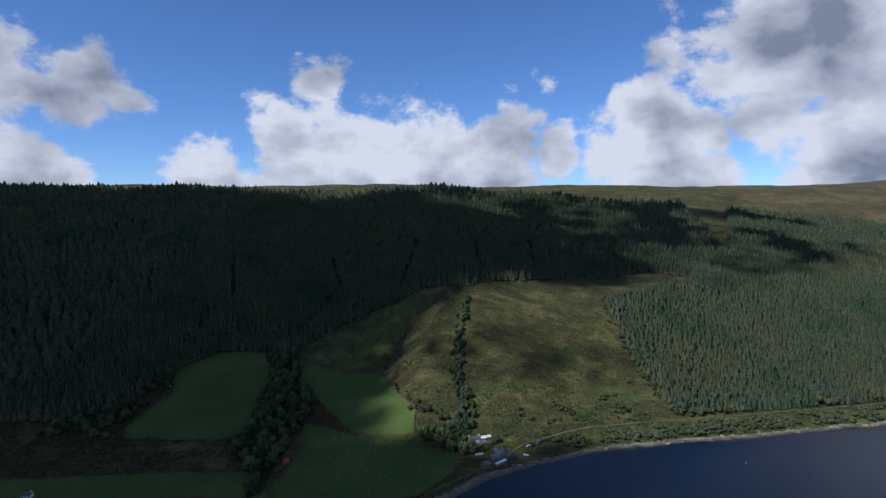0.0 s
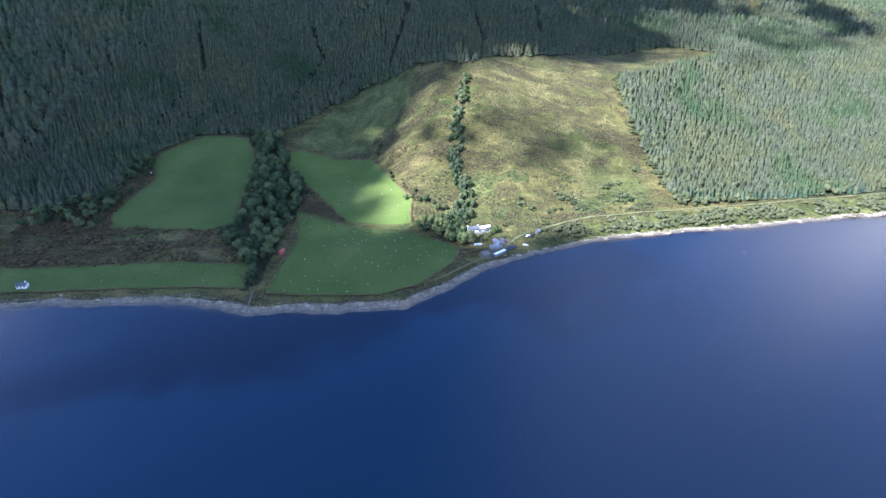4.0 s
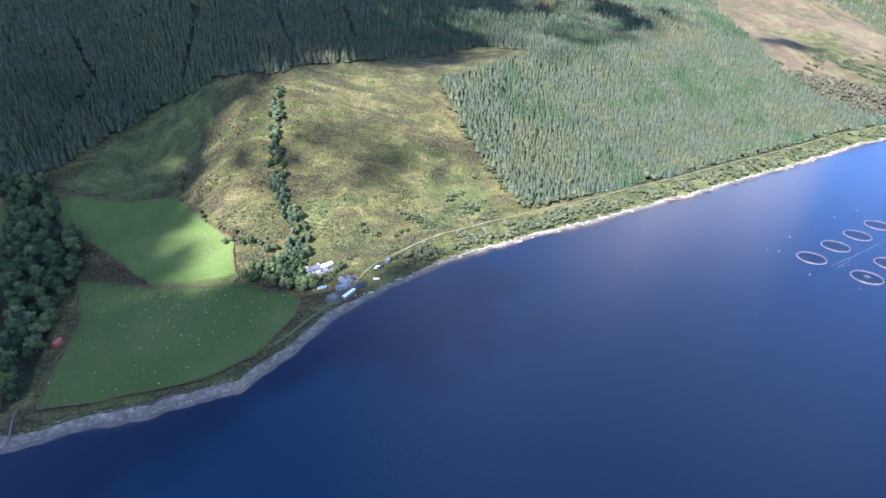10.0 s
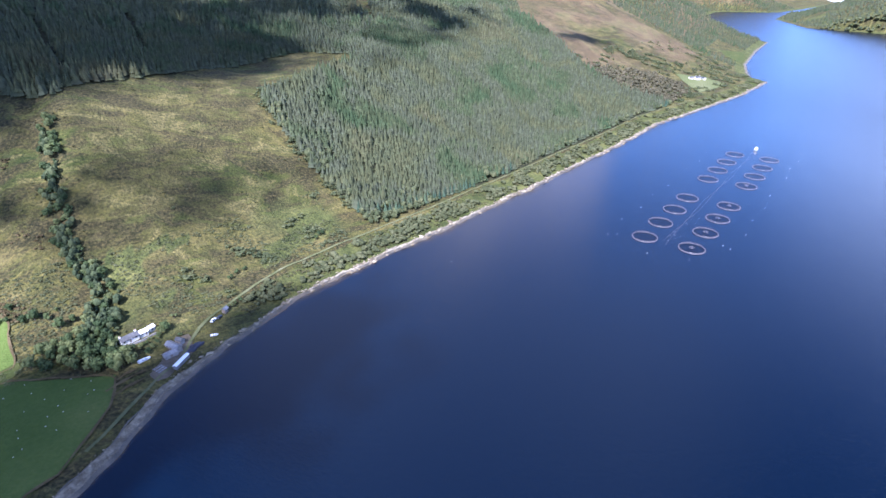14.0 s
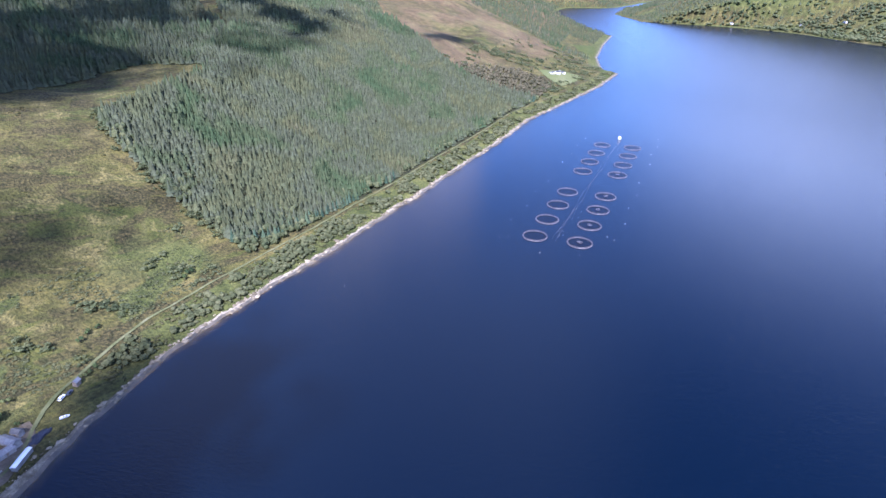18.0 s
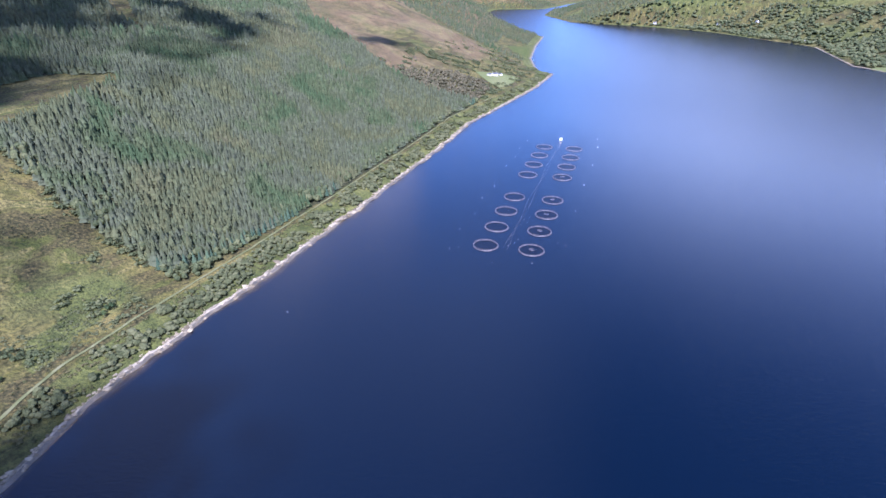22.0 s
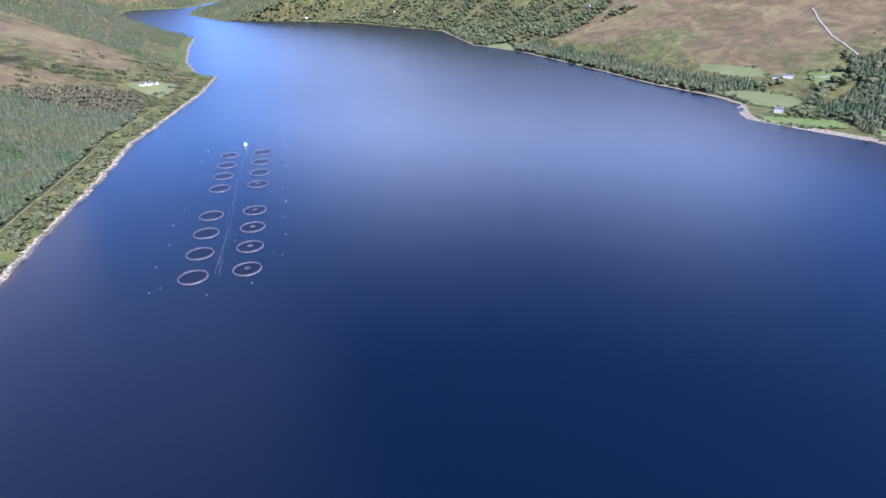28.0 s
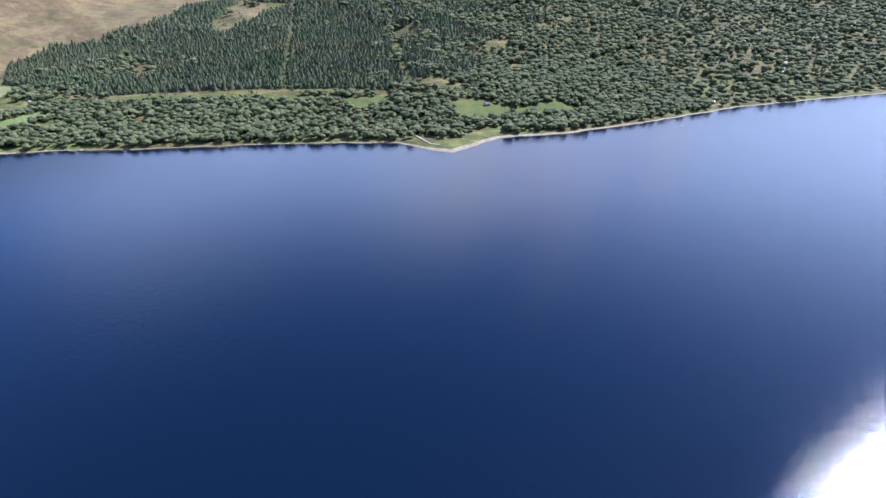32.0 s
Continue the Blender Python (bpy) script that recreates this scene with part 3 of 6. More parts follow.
def height(x, y):
    """The ground's height above the loch's level."""
    x, y = np.asarray(x, float), np.asarray(y, float)
    v, w = y - shore_n(x), shore_s(x) - y
    # north shore: flat fields in the west, a steep bare hill above the farm, a long wooded ridge behind
    hill = ease(-60, 70, x + 0.25 * (v - 150)) * (1 - 0.35 * ease(520, 1000, x))
    low = 2.6 * ease(0, 14, v) + 0.095 * np.maximum(v - 14, 0)
    steep = 2.6 * ease(0, 14, v) + 2.5 * ease(14, 40, v) + np.interp(x, [60, 220], [104, 84]) * ease(20, 275, v) ** 0.93
    ridge = np.interp(x, [-2500, -1200, 0, 900, 1500, 2200, 3000], [297, 283, 273, 267, 256, 330, 420])
    reach = np.interp(x, [-2000, 0, 700, 1300, 2000], [1250, 1260, 1150, 900, 700])
    back = ease(180, reach, v) ** 0.8
    near = np.minimum(low, 36) * (1 - hill) + steep * hill
    top = near + (ridge - np.minimum(near, ridge)) * back - 0.03 * np.maximum(v - reach, 0)
    rough = ease(60, 300, v) * (7 * wobble(x, y, 190, 5) + 2.5 * wobble(x, y, 60, 6)) + ease(25, 90, v) * hill * 1.1 * wobble(x, y, 26, 7)
    gully = hill * 6.0 * ease(30, 90, v) * (1 - ease(230, 330, v)) * np.exp(-((x - (12 + 0.06 * (v - 120) + 8 * np.sin(v / 45))) / 11) ** 2)
    north = top + rough - gully
    # south shore: a valley with fields, heather hills beside it, wooded slopes
    valley = np.exp(-((x - 760 + 0.15 * w) / 260) ** 2) * (1 - 0.5 * ease(300, 900, w))
    rise = np.interp(x, [-2500, -600, 200, 900, 1400, 2200, 3000], [0.24, 0.22, 0.17, 0.22, 0.30, 0.30, 0.3])
    south = 2.2 * ease(0, 12, w) + 0.06 * np.clip(w - 12, 0, 90) + rise * np.maximum(w - 70, 0) * (1 - 0.72 * valley)
    south = south + ease(80, 300, w) * (9 * wobble(x, y, 230, 8) + 3 * wobble(x, y, 70, 9)) + ease(260, 520, w) * (9 * wobble(x, y, 120, 31) + 3 * wobble(x, y, 45, 32))
    south = np.where(south > 330, 330 + 0.25 * (south - 330), south)
    bed = -0.35 * np.minimum(np.minimum(np.maximum(-v, 0), np.maximum(-w, 0)), 30)
    return np.where(v > 0, north, np.where(w > 0, south, bed))
# ---- building helpers ----
def part(name, bm, material, parent=None, label="", matrix=None):
    """Links a bmesh as one mesh object, under its parent if it has one."""
    me = bpy.data.meshes.new(name)
    bm.to_mesh(me)
    bm.free()
    me.materials.append(material)
    ob = new(name, me)
    if parent:
        ob.parent = parent
    if matrix:
        ob.matrix_basis = matrix
    return tagged(ob, label)


def solid(name, verts, faces, material, smooth=False):
    """A mesh object from arrays; all faces have the same number of corners."""
    verts, faces = np.asarray(verts, np.float32), np.asarray(faces, np.int32)
    me = bpy.data.meshes.new(name)
    n, k = faces.shape
    me.vertices.add(len(verts))
    me.vertices.foreach_set("co", verts.ravel())
    me.loops.add(n * k)
    me.loops.foreach_set("vertex_index", faces.ravel())
    me.polygons.add(n)
    me.polygons.foreach_set("loop_start", np.arange(0, n * k, k, dtype=np.int32))
    me.polygons.foreach_set("use_smooth", np.full(n, smooth))
    me.update(calc_edges=True)
    me.materials.append(material)
    return new(name, me)


def block(bm, size, at=(0, 0, 0), turn=0.0, bevel=0.0):
    """A box standing on the height at[2]."""
    made = bmesh.ops.create_cube(bm, size=1)["verts"]
    bmesh.ops.scale(bm, vec=size, verts=made)
    if bevel:
        edges = list({e for v in made for e in v.link_edges})
        made = bmesh.ops.bevel(bm, geom=edges, offset=bevel, segments=1, affect="EDGES")["verts"]
    bmesh.ops.transform(bm, matrix=Matrix.Translation((at[0], at[1], at[2] + size[2] / 2)) @ Matrix.Rotation(turn, 4, "Z"), verts=made)
    return bm


def box_mesh(size, at=(0, 0, 0), turn=0.0, bevel=0.0):
    return block(bmesh.new(), size, at, turn, bevel)


def tube(bm, a, b, r, sides=6, r2=None):
    a, b = Vector(a), Vector(b)
    made = bmesh.ops.create_cone(bm, cap_ends=True, segments=sides, radius1=r, radius2=r if r2 is None else r2, depth=(b - a).length)["verts"]
    turn = (b - a).to_track_quat("Z", "Y").to_matrix().to_4x4()
    bmesh.ops.transform(bm, matrix=Matrix.Translation((a + b) / 2) @ turn, verts=made)
    return bm


def ring(bm, radius, r, z, segments=40, sides=6):
    for i in range(segments):
        for j in range(sides):
            a, b = 2 * math.pi * i / segments, 2 * math.pi * j / sides
            bm.verts.new(((radius + r * math.cos(b)) * math.cos(a), (radius + r * math.cos(b)) * math.sin(a), z + r * math.sin(b)))
    bm.verts.ensure_lookup_table()
    base = len(bm.verts) - segments * sides
    for i in range(segments):
        for j in range(sides):
            k = [base + (i % segments) * sides + j, base + ((i + 1) % segments) * sides + j,
                 base + ((i + 1) % segments) * sides + (j + 1) % sides, base + i * sides + (j + 1) % sides]
            bm.faces.new([bm.verts[q] for q in k])
    return bm


def inside(x, y, outline):
    """Which of the places lie inside the outline."""
    x, y = np.asarray(x, float), np.asarray(y, float)
    hit = np.zeros(x.shape, bool)
    for (ax, ay), (bx, by) in zip(outline, outline[1:] + outline[:1]):
        if ay != by:
            hit ^= ((ay > y) != (by > y)) & (x < (bx - ax) * (y - ay) / (by - ay) + ax)
    return hit


def from_line(x, y, line):
    """How far the places are from a line."""
    best = np.full(np.shape(x), 1e9)
    for (ax, ay), (bx, by) in zip(line, line[1:]):
        k = np.clip(((x - ax) * (bx - ax) + (y - ay) * (by - ay)) / ((bx - ax) ** 2 + (by - ay) ** 2), 0, 1)
        best = np.minimum(best, np.hypot(x - ax - k * (bx - ax), y - ay - k * (by - ay)))
    return best


# ---- plan of what grows where ----
FIELD_UPPER = [(-272, 442), (-192, 439), (-171, 449), (-184, 507), (-191, 573), (-206, 612), (-259, 620), (-289, 585), (-287, 556), (-274, 539), (-279, 495), (-281, 464)]
FIELD_LIT = [(-161, 585), (-146, 592), (-111, 575), (-71, 571), (-51, 529), (-27, 479), (-27, 442), (-47, 441), (-79, 447), (-118, 507), (-154, 558)]
FIELD_SHEEP = [(-126, 469), (-79, 443), (-31, 432), (12, 413), (7, 393), (-19, 361), (-47, 350), (-78, 350), (-122, 352), (-121, 379), (-115, 417)]
FIELD_LOW = [(-520, 372), (-251, 389), (-201, 393), (-143, 389), (-139, 358), (-172, 362), (-234, 360), (-520, 345)]
STREAM_WOOD = [(-210, 619), (-170, 620), (-149, 552), (-124, 506), (-126, 458), (-128, 398), (-130, 362), (-138, 354), (-143, 387), (-184, 432), (-168, 448), (-181, 505), (-188, 582)]
FARM_WOOD = [(-26, 436), (-14, 446), (4, 452), (16, 447), (22, 432), (25, 418), (16, 414), (2, 421), (-16, 429)]
SPRUCE_WEST = [(-2800, 500), (-700, 480), (-340, 470), (-300, 500), (-306, 560), (-296, 592), (-263, 625), (-207, 622), (-161, 638), (-131, 669), (-90, 700), (-36, 676), (-5, 668),
               (35, 646), (61, 668), (163, 725), (251, 776), (313, 792), (352, 762), (375, 742), (480, 900), (540, 1230), (100, 1310), (-800, 1330), (-2800, 1380)]
SPRUCE_EAST = [(375, 742), (304, 716), (204, 672), (198, 637), (203, 601), (206, 566), (213, 534), (217, 510), (250, 500), (279, 503), (357, 512), (520, 541), (600, 558), (700, 580), (790, 592),
               (838, 600), (808, 646), (777, 689), (777, 752), (822, 862), (842, 932), (925, 1056), (900, 1140), (640, 1220), (480, 900)]
BIRCH_WOOD = [(780, 740), (850, 722), (936, 700), (962, 650), (930, 622), (860, 606), (838, 602), (808, 648), (777, 692)]
SOUTH_SPRUCE = [(650, -792), (705, -900), (689, -970), (615, -1076), (545, -1110), (510, -1360), (100, -1600), (-700, -1600), (-700, -1100), (-250, -1000), (-160, -830), (-70, -720), (60, -672), (225, -688), (373, -692), (500, -692), (600, -745)]
SOUTH_CLEARING = [(590, -905), (548, -835), (455, -775), (425, -795), (470, -860), (540, -925)]
SOUTH_BARE = [(376, -985), (330, -1100), (322, -1177), (267, -1238), (399, -1300), (425, -1100)]
GLEN_TURF = [[(739, -412), (691, -483), (648, -487), (599, -464), (575, -449), (628, -424), (701, -387)], [(564, -528), (554, -584), (530, -621), (495, -617), (520, -573)],
             [(835, -298), (811, -332), (781, -388), (747, -377), (764, -332), (800, -298)], [(935, -439), (959, -485), (959, -522), (983, -515), (1012, -480), (963, -466)]]
GLEN_HAY = [[(756, -616), (722, -706), (661, -767), (615, -737), (608, -686), (617, -616), (640, -559), (672, -517)], [(754, -441), (790, -482), (789, -525), (782, -569), (761, -608), (683, -523), (701, -493)],
            [(902, -650), (900, -719), (841, -721), (801, -687), (783, -571), (798, -520), (856, -582)], [(1001, -315), (991, -371), (936, -406), (883, -408), (846, -372), (872, -337), (907, -328), (954, -326)],
            [(1158, -361), (1070, -429), (1024, -428), (1049, -378), (1127, -346)], [(1632, 35), (1669, 6), (1674, -47), (1586, -57), (1533, -45), (1581, 4)]]
RANK_STRIPS = [[(121, -643), (47, -646), (43, -614), (103, -602)], [(-41, -605), (-77, -626), (-131, -598), (-118, -575), (-43, -549)],
               [(520, -650), (400, -662), (265, -650), (127, -630), (125, -648), (265, -670), (400, -682), (510, -680)], [(-95, -585), (-150, -600), (-197, -622), (-229, -598), (-190, -580)]]
SOUTH_FIELDS = GLEN_TURF + GLEN_HAY + RANK_STRIPS
GLEN_WOOD = [(813, -368), (841, -414), (892, -470), (932, -518), (972, -531), (1043, -556), (1014, -571), (1019, -631), (926, -628), (920, -665), (866, -593), (826, -529), (775, -473), (734, -414), (720, -386), (769, -393)]
FAR_BLOCK = [(650, -760), (713, -879), (690, -1000), (560, -1000), (480, -760), (547, -700), (610, -735)]
GREEN_PATCHES = [[(-73, 707), (-27, 669), (-35, 621), (-71, 612), (-75, 586), (-100, 578), (-154, 600), (-120, 671)], [(29, 508), (50, 508), (68, 515), (83, 515), (77, 504), (45, 500), (44, 483), (28, 479)],
                 [(46, 463), (56, 474), (56, 461), (41, 453)], [(120, 474), (180, 500), (190, 512), (150, 506), (118, 488)]]
FERN_FOOT = [(-40, 512), (-22, 514), (-2, 500), (8, 486), (4, 470), (-8, 462), (-24, 474), (-30, 492)]
BURN_LINE = [(1150, -760), (1074, -661), (1002, -664), (929, -669), (907, -729), (819, -715), (728, -716), (670, -790)]
GULLY_LINE = [(25, 619), (22, 600), (14, 560), (12, 520), (17, 497), (22, 480), (14, 452)]
HEDGES = [[(-68, 572), (-60, 590)], [(-24, 480), (-10, 470), (0, 455)], [(-50, 530), (-26, 480)]]
RIDES = [[(129, 760), (140, 850), (143, 914), (185, 1031), (221, 1162)], [(51, 690), (50, 800), (52, 882), (107, 1061), (163, 1139)],
         [(-60, 700), (-40, 830), (-75, 960)], [(-180, 660), (-150, 780), (-190, 900), (-160, 1050)], [(-320, 620), (-300, 760), (-350, 900)],
         [(-700, 800), (-300, 840), (100, 960)], [(-200, 1100), (300, 1010)]]
ROAD_X = list(range(-8, 900, 4))


def road_y(x):
    x = np.asarray(x, float)
    return np.interp(x, NORTH_X, NORTH_Y) + np.interp(x, [-300, -20, 14, 24, 38, 45, 51, 59, 68, 81, 104, 860], [15, 15, 14, 12.5, 13, 15, 21, 26, 28.5, 29, 32, 32])


# ---- ground and water ----
def steps(a, b, first, grow, most):
    out, d = [a], first
    while out[-1] < b:
        out.append(out[-1] + d)
        d = min(d * grow, most)
    return out


def make_ground():
    xs = np.array(sorted([-450 - s for s in steps(6, 2450, 6, 1.06, 60)] + [-450 + 6 * i for i in range(226)] + [900 + s for s in steps(6, 4000, 6, 1.03, 70)]))
    vs = np.array([0, 2, 4, 6, 9, 12, 15, 18, 22, 26] + steps(31, 720, 6, 1.012, 14) + [735 + s for s in steps(0, 2200, 15, 1.05, 90)])
    ws = np.array([0, 2, 4, 7, 10, 14, 19, 25] + steps(32, 700, 8, 1.015, 16) + [720 + s for s in steps(0, 2400, 18, 1.05, 100)])
    sn, ss = shore_n(xs), shore_s(xs)
    gap = np.maximum(sn - ss, 40)
    rows = [sn + v for v in vs[::-1]] + [sn - gap * f for f in (0.012, 0.04, 0.2, 0.5, 0.8, 0.96, 0.988)] + [ss - w for w in ws]
    y = np.array(rows)
    x = np.broadcast_to(xs, y.shape)
    z = height(x, y)
    z[len(vs) - 1] = 0.0
    nr, nc = y.shape
    idx = np.arange(nr * nc).reshape(nr, nc)
    faces = np.stack([idx[1:, :-1], idx[1:, 1:], idx[:-1, 1:], idx[:-1, :-1]], -1).reshape(-1, 4)
    ob = solid("ground", np.stack([x, y, z], -1).reshape(-1, 3), faces, GROUND, True)
    v, w = y - shore_n(x), shore_s(x) - y
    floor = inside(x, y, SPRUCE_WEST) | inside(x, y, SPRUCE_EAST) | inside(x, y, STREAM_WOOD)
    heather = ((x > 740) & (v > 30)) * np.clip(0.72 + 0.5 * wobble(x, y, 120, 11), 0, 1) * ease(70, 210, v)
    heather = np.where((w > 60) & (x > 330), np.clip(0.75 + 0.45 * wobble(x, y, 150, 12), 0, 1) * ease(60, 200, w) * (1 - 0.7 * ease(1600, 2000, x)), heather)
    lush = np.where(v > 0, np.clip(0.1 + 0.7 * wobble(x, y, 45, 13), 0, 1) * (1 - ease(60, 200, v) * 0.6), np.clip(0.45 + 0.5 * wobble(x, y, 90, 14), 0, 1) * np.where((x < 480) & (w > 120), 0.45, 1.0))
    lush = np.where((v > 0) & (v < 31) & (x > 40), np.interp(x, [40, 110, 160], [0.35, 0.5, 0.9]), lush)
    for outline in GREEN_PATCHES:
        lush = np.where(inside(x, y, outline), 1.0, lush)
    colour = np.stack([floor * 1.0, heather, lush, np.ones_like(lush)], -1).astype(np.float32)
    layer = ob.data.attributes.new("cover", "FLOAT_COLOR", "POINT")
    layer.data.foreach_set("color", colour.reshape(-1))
    tagged(ob, "moorland slopes and wooded hillsides on both sides of the loch", "ground", kind="structure")
    wx, wy = np.meshgrid(np.linspace(-2900, 4900, 40), np.linspace(-1300, 3600, 30))
    idx = np.arange(wx.size).reshape(wx.shape)
    faces = np.stack([idx[:-1, :-1], idx[:-1, 1:], idx[1:, 1:], idx[1:, :-1]], -1).reshape(-1, 4)
    sea = solid("water", np.stack([wx, wy, wx * 0], -1).reshape(-1, 3), faces, WATER)
    tagged(sea, "deep blue rippled water of the loch", "water", kind="structure")


def sheet(name, outline, material, label, category, lift=0.45, cell=6.0, kind="structure", ragged=1.5):
    """Ground cover laid over the land inside an outline."""
    pts, seed = [], outline[0][0]
    for (ax, ay), (bx, by) in zip(outline, outline[1:] + outline[:1]):
        n = max(1, int(math.hypot(bx - ax, by - ay) / (cell * 0.6)))
        for i in range(n):
            px, py = ax + (bx - ax) * i / n, ay + (by - ay) * i / n
            pts.append((px + ragged * float(wobble(px, py, 9, seed)), py + ragged * float(wobble(py, px, 9, seed))))
    bm = bmesh.new()
    bm.faces.new([bm.verts.new((px, py, 0)) for px, py in pts])
    x0, x1, y0, y1 = min(p[0] for p in pts), max(p[0] for p in pts), min(p[1] for p in pts), max(p[1] for p in pts)
    for axis, lo, hi in ((0, x0, x1), (1, y0, y1)):
        k = lo + cell
        while k < hi:
            at, way = [0, 0, 0], [0, 0, 0]
            at[axis], way[axis] = k, 1
            bmesh.ops.bisect_plane(bm, geom=bm.verts[:] + bm.edges[:] + bm.faces[:], plane_co=at, plane_no=way)
            k += cell
    bmesh.ops.triangulate(bm, faces=bm.faces[:])
    co = np.array([v.co[:2] for v in bm.verts])
    zs = height(co[:, 0], co[:, 1]) + lift
    for v, z in zip(bm.verts, zs):
        v.co.z = z
    for f in bm.faces:
        f.smooth = True
        if f.normal.z < 0:
            f.normal_flip()
    return tagged(part(name, bm, material), label, category, kind=kind)


def ribbon(name, line, widths, material, label, category, lift=0.5, low=-9.0):
    """A strip of ground cover along a line."""
    line = np.asarray(line, float)
    d = np.gradient(line, axis=0)
    d /= np.linalg.norm(d, axis=1)[:, None]
    side = np.stack([-d[:, 1], d[:, 0]], -1)
    left, right = line + side * widths[0][:, None], line - side * widths[1][:, None]
    mid = (left + right) / 2
    grid = np.stack([left, mid, right], 1)
    z = height(grid[..., 0], grid[..., 1]) + lift
    z[:, 1] += 0.05
    z = np.maximum(z, low)
    n = len(line)
    idx = np.arange(n * 3).reshape(n, 3)
    faces = np.stack([idx[:-1, :-1], idx[:-1, 1:], idx[1:, 1:], idx[1:, :-1]], -1).reshape(-1, 4)[:, ::-1]
    ob = solid(name, np.concatenate([grid, z[..., None]], -1).reshape(-1, 3), faces, material, True)
    return tagged(ob, label, category, kind="structure")


def make_covers():
    x = np.arange(-800, 2000, 3.0)
    base = shore_n(x)
    wide = np.interp(x, [-800, -300, -160, -60, 20, 50, 100, 860, 1200, 2000], [5.4, 5.8, 7.2, 7.6, 7.0, 5.0, 3.4, 3.8, 5, 5]) + (0.9 + 0.5 * (x > 90)) * wobble(x, x, 31, 15) + (0.6 + 0.5 * (x > 90)) * wobble(x, x, 7, 16)
    wide = np.maximum(wide, 1.4)
    line = np.stack([x, base + wide / 2 - 1.0], -1)
    ribbon("beach", line, (wide / 2, wide / 2 + 0.5), SHINGLE, "pale grey shingle beach along the north shore", "beach", 0.35)
    tide = np.stack([x, base - 0.9 + 0 * x], -1)
    ribbon("tide_line", tide, (np.full(len(x), 1.2), np.full(len(x), 0.9 + 0.4)), WRACK, "dark wet stones at the waterline", "beach", 0.75)
    x = np.arange(70, 1210, 3.0)
    ribbon("shallows", np.stack([x, shore_n(x) - 0.6], -1), (np.full(len(x), 0.8), 1.4 + 2.0 * np.maximum(wobble(x, x, 24, 85), -0.6)), WEED, "brown weed-covered ledges awash at the waterline", "beach", 0.3, 0.03)
    x = np.arange(-300, 1900, 4.0)
    for name, where, sign, near in (("shoal", shore_n, -1, 0.3), ("shoal", shore_s, 1, 0.2)):
        reach = (7 + 4 * wobble(x, x, 60, 86)).clip(3, 12)
        rows = np.stack([where(x) + sign * reach * f for f in (-0.1, 0.2, 0.5, 1.0)], 1)
        n = len(x)
        idx = np.arange(n * 4).reshape(n, 4)
        faces = np.stack([idx[:-1, :-1], idx[:-1, 1:], idx[1:, 1:], idx[1:, :-1]], -1).reshape(-1, 4)
        ob = solid(name, np.stack([np.repeat(x[:, None], 4, 1), rows, np.full(rows.shape, 0.04)], -1).reshape(-1, 3), faces if sign > 0 else faces[:, ::-1], SHOAL, True)
        layer = ob.data.attributes.new("fade", "FLOAT", "POINT")
        layer.data.foreach_set("value", np.tile(np.array([1.7, 1.3, 0.55, 0.0], np.float32), n))
        tagged(ob, "brown stony bed showing through the shallow water", "shallows", kind="structure")
    x = np.arange(-1500, 2100, 4.0)
    base = shore_s(x)
    wide = np.interp(x, [-1500, -300, -90, -20, 30, 120, 430, 520, 700, 900, 1000, 2100], [3, 3, 6, 8, 3, 1.3, 1.3, 4, 8, 7, 3.6, 4.5])
    ribbon("beach", np.stack([x, base - wide / 2 + 0.6], -1), (wide / 2, wide / 2), SHINGLE, "pale shingle beach along the south shore", "beach", 0.35)
    x = np.arange(704, 868, 4.0)
    wide = 3.5 + 1.5 * wobble(x, x, 30, 89)
    ribbon("sand_flat", np.stack([x, shore_s(x) + 3.0], -1), (wide, np.full(len(x), 3.5)), SHINGLE, "pinkish shingle flats bared at the river mouth", "beach", 0.3, 0.07)
    rx = np.array(ROAD_X, float)
    w = np.interp(rx, [-300, 0, 60, 110, 900], [0.7, 0.8, 0.9, 0.7, 0.6]) + 0.25 * wobble(rx, rx, 20, 16)
    ribbon("road", np.stack([rx, road_y(rx)], -1), (w, w), TRACK, "narrow pale gravel track following the north shore", "road", 0.55)
    for outline, material, label in ((FIELD_UPPER, PASTURE, "shaded green pasture between forest and stream wood"), (FIELD_LIT, TURF, "bright green sunlit field below the hill"),
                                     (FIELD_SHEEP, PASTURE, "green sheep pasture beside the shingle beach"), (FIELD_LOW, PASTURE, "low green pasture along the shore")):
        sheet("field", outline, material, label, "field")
    for outlines, material, label in ((GLEN_TURF, HAZED_GRASS, "bright green hill-farm field among trees on the south shore"), (GLEN_HAY, HAYFIELD, "yellowish green hay field among trees on the south shore"),
                                      (RANK_STRIPS, RANK, "pale rank grass strip between woods on the south shore")):
        for outline in outlines:
            sheet("field", outline, material, label, "field", 0.6, 12.0)
    sheet("field", [(985, 668), (1000, 690), (1065, 668), (1085, 634), (1030, 622), (960, 618)], HAYFIELD, "pale green field round a white farmhouse", "field", 0.6, 10.0)
    sheet("farmyard", [(27, 408), (34, 415), (37, 421), (44, 426), (49, 430), (53, 430), (54, 424), (50, 414), (44, 407), (36, 401), (28, 400)], YARD, "bare trodden farmyard between the sheds", "yard", 0.4, 4.0)


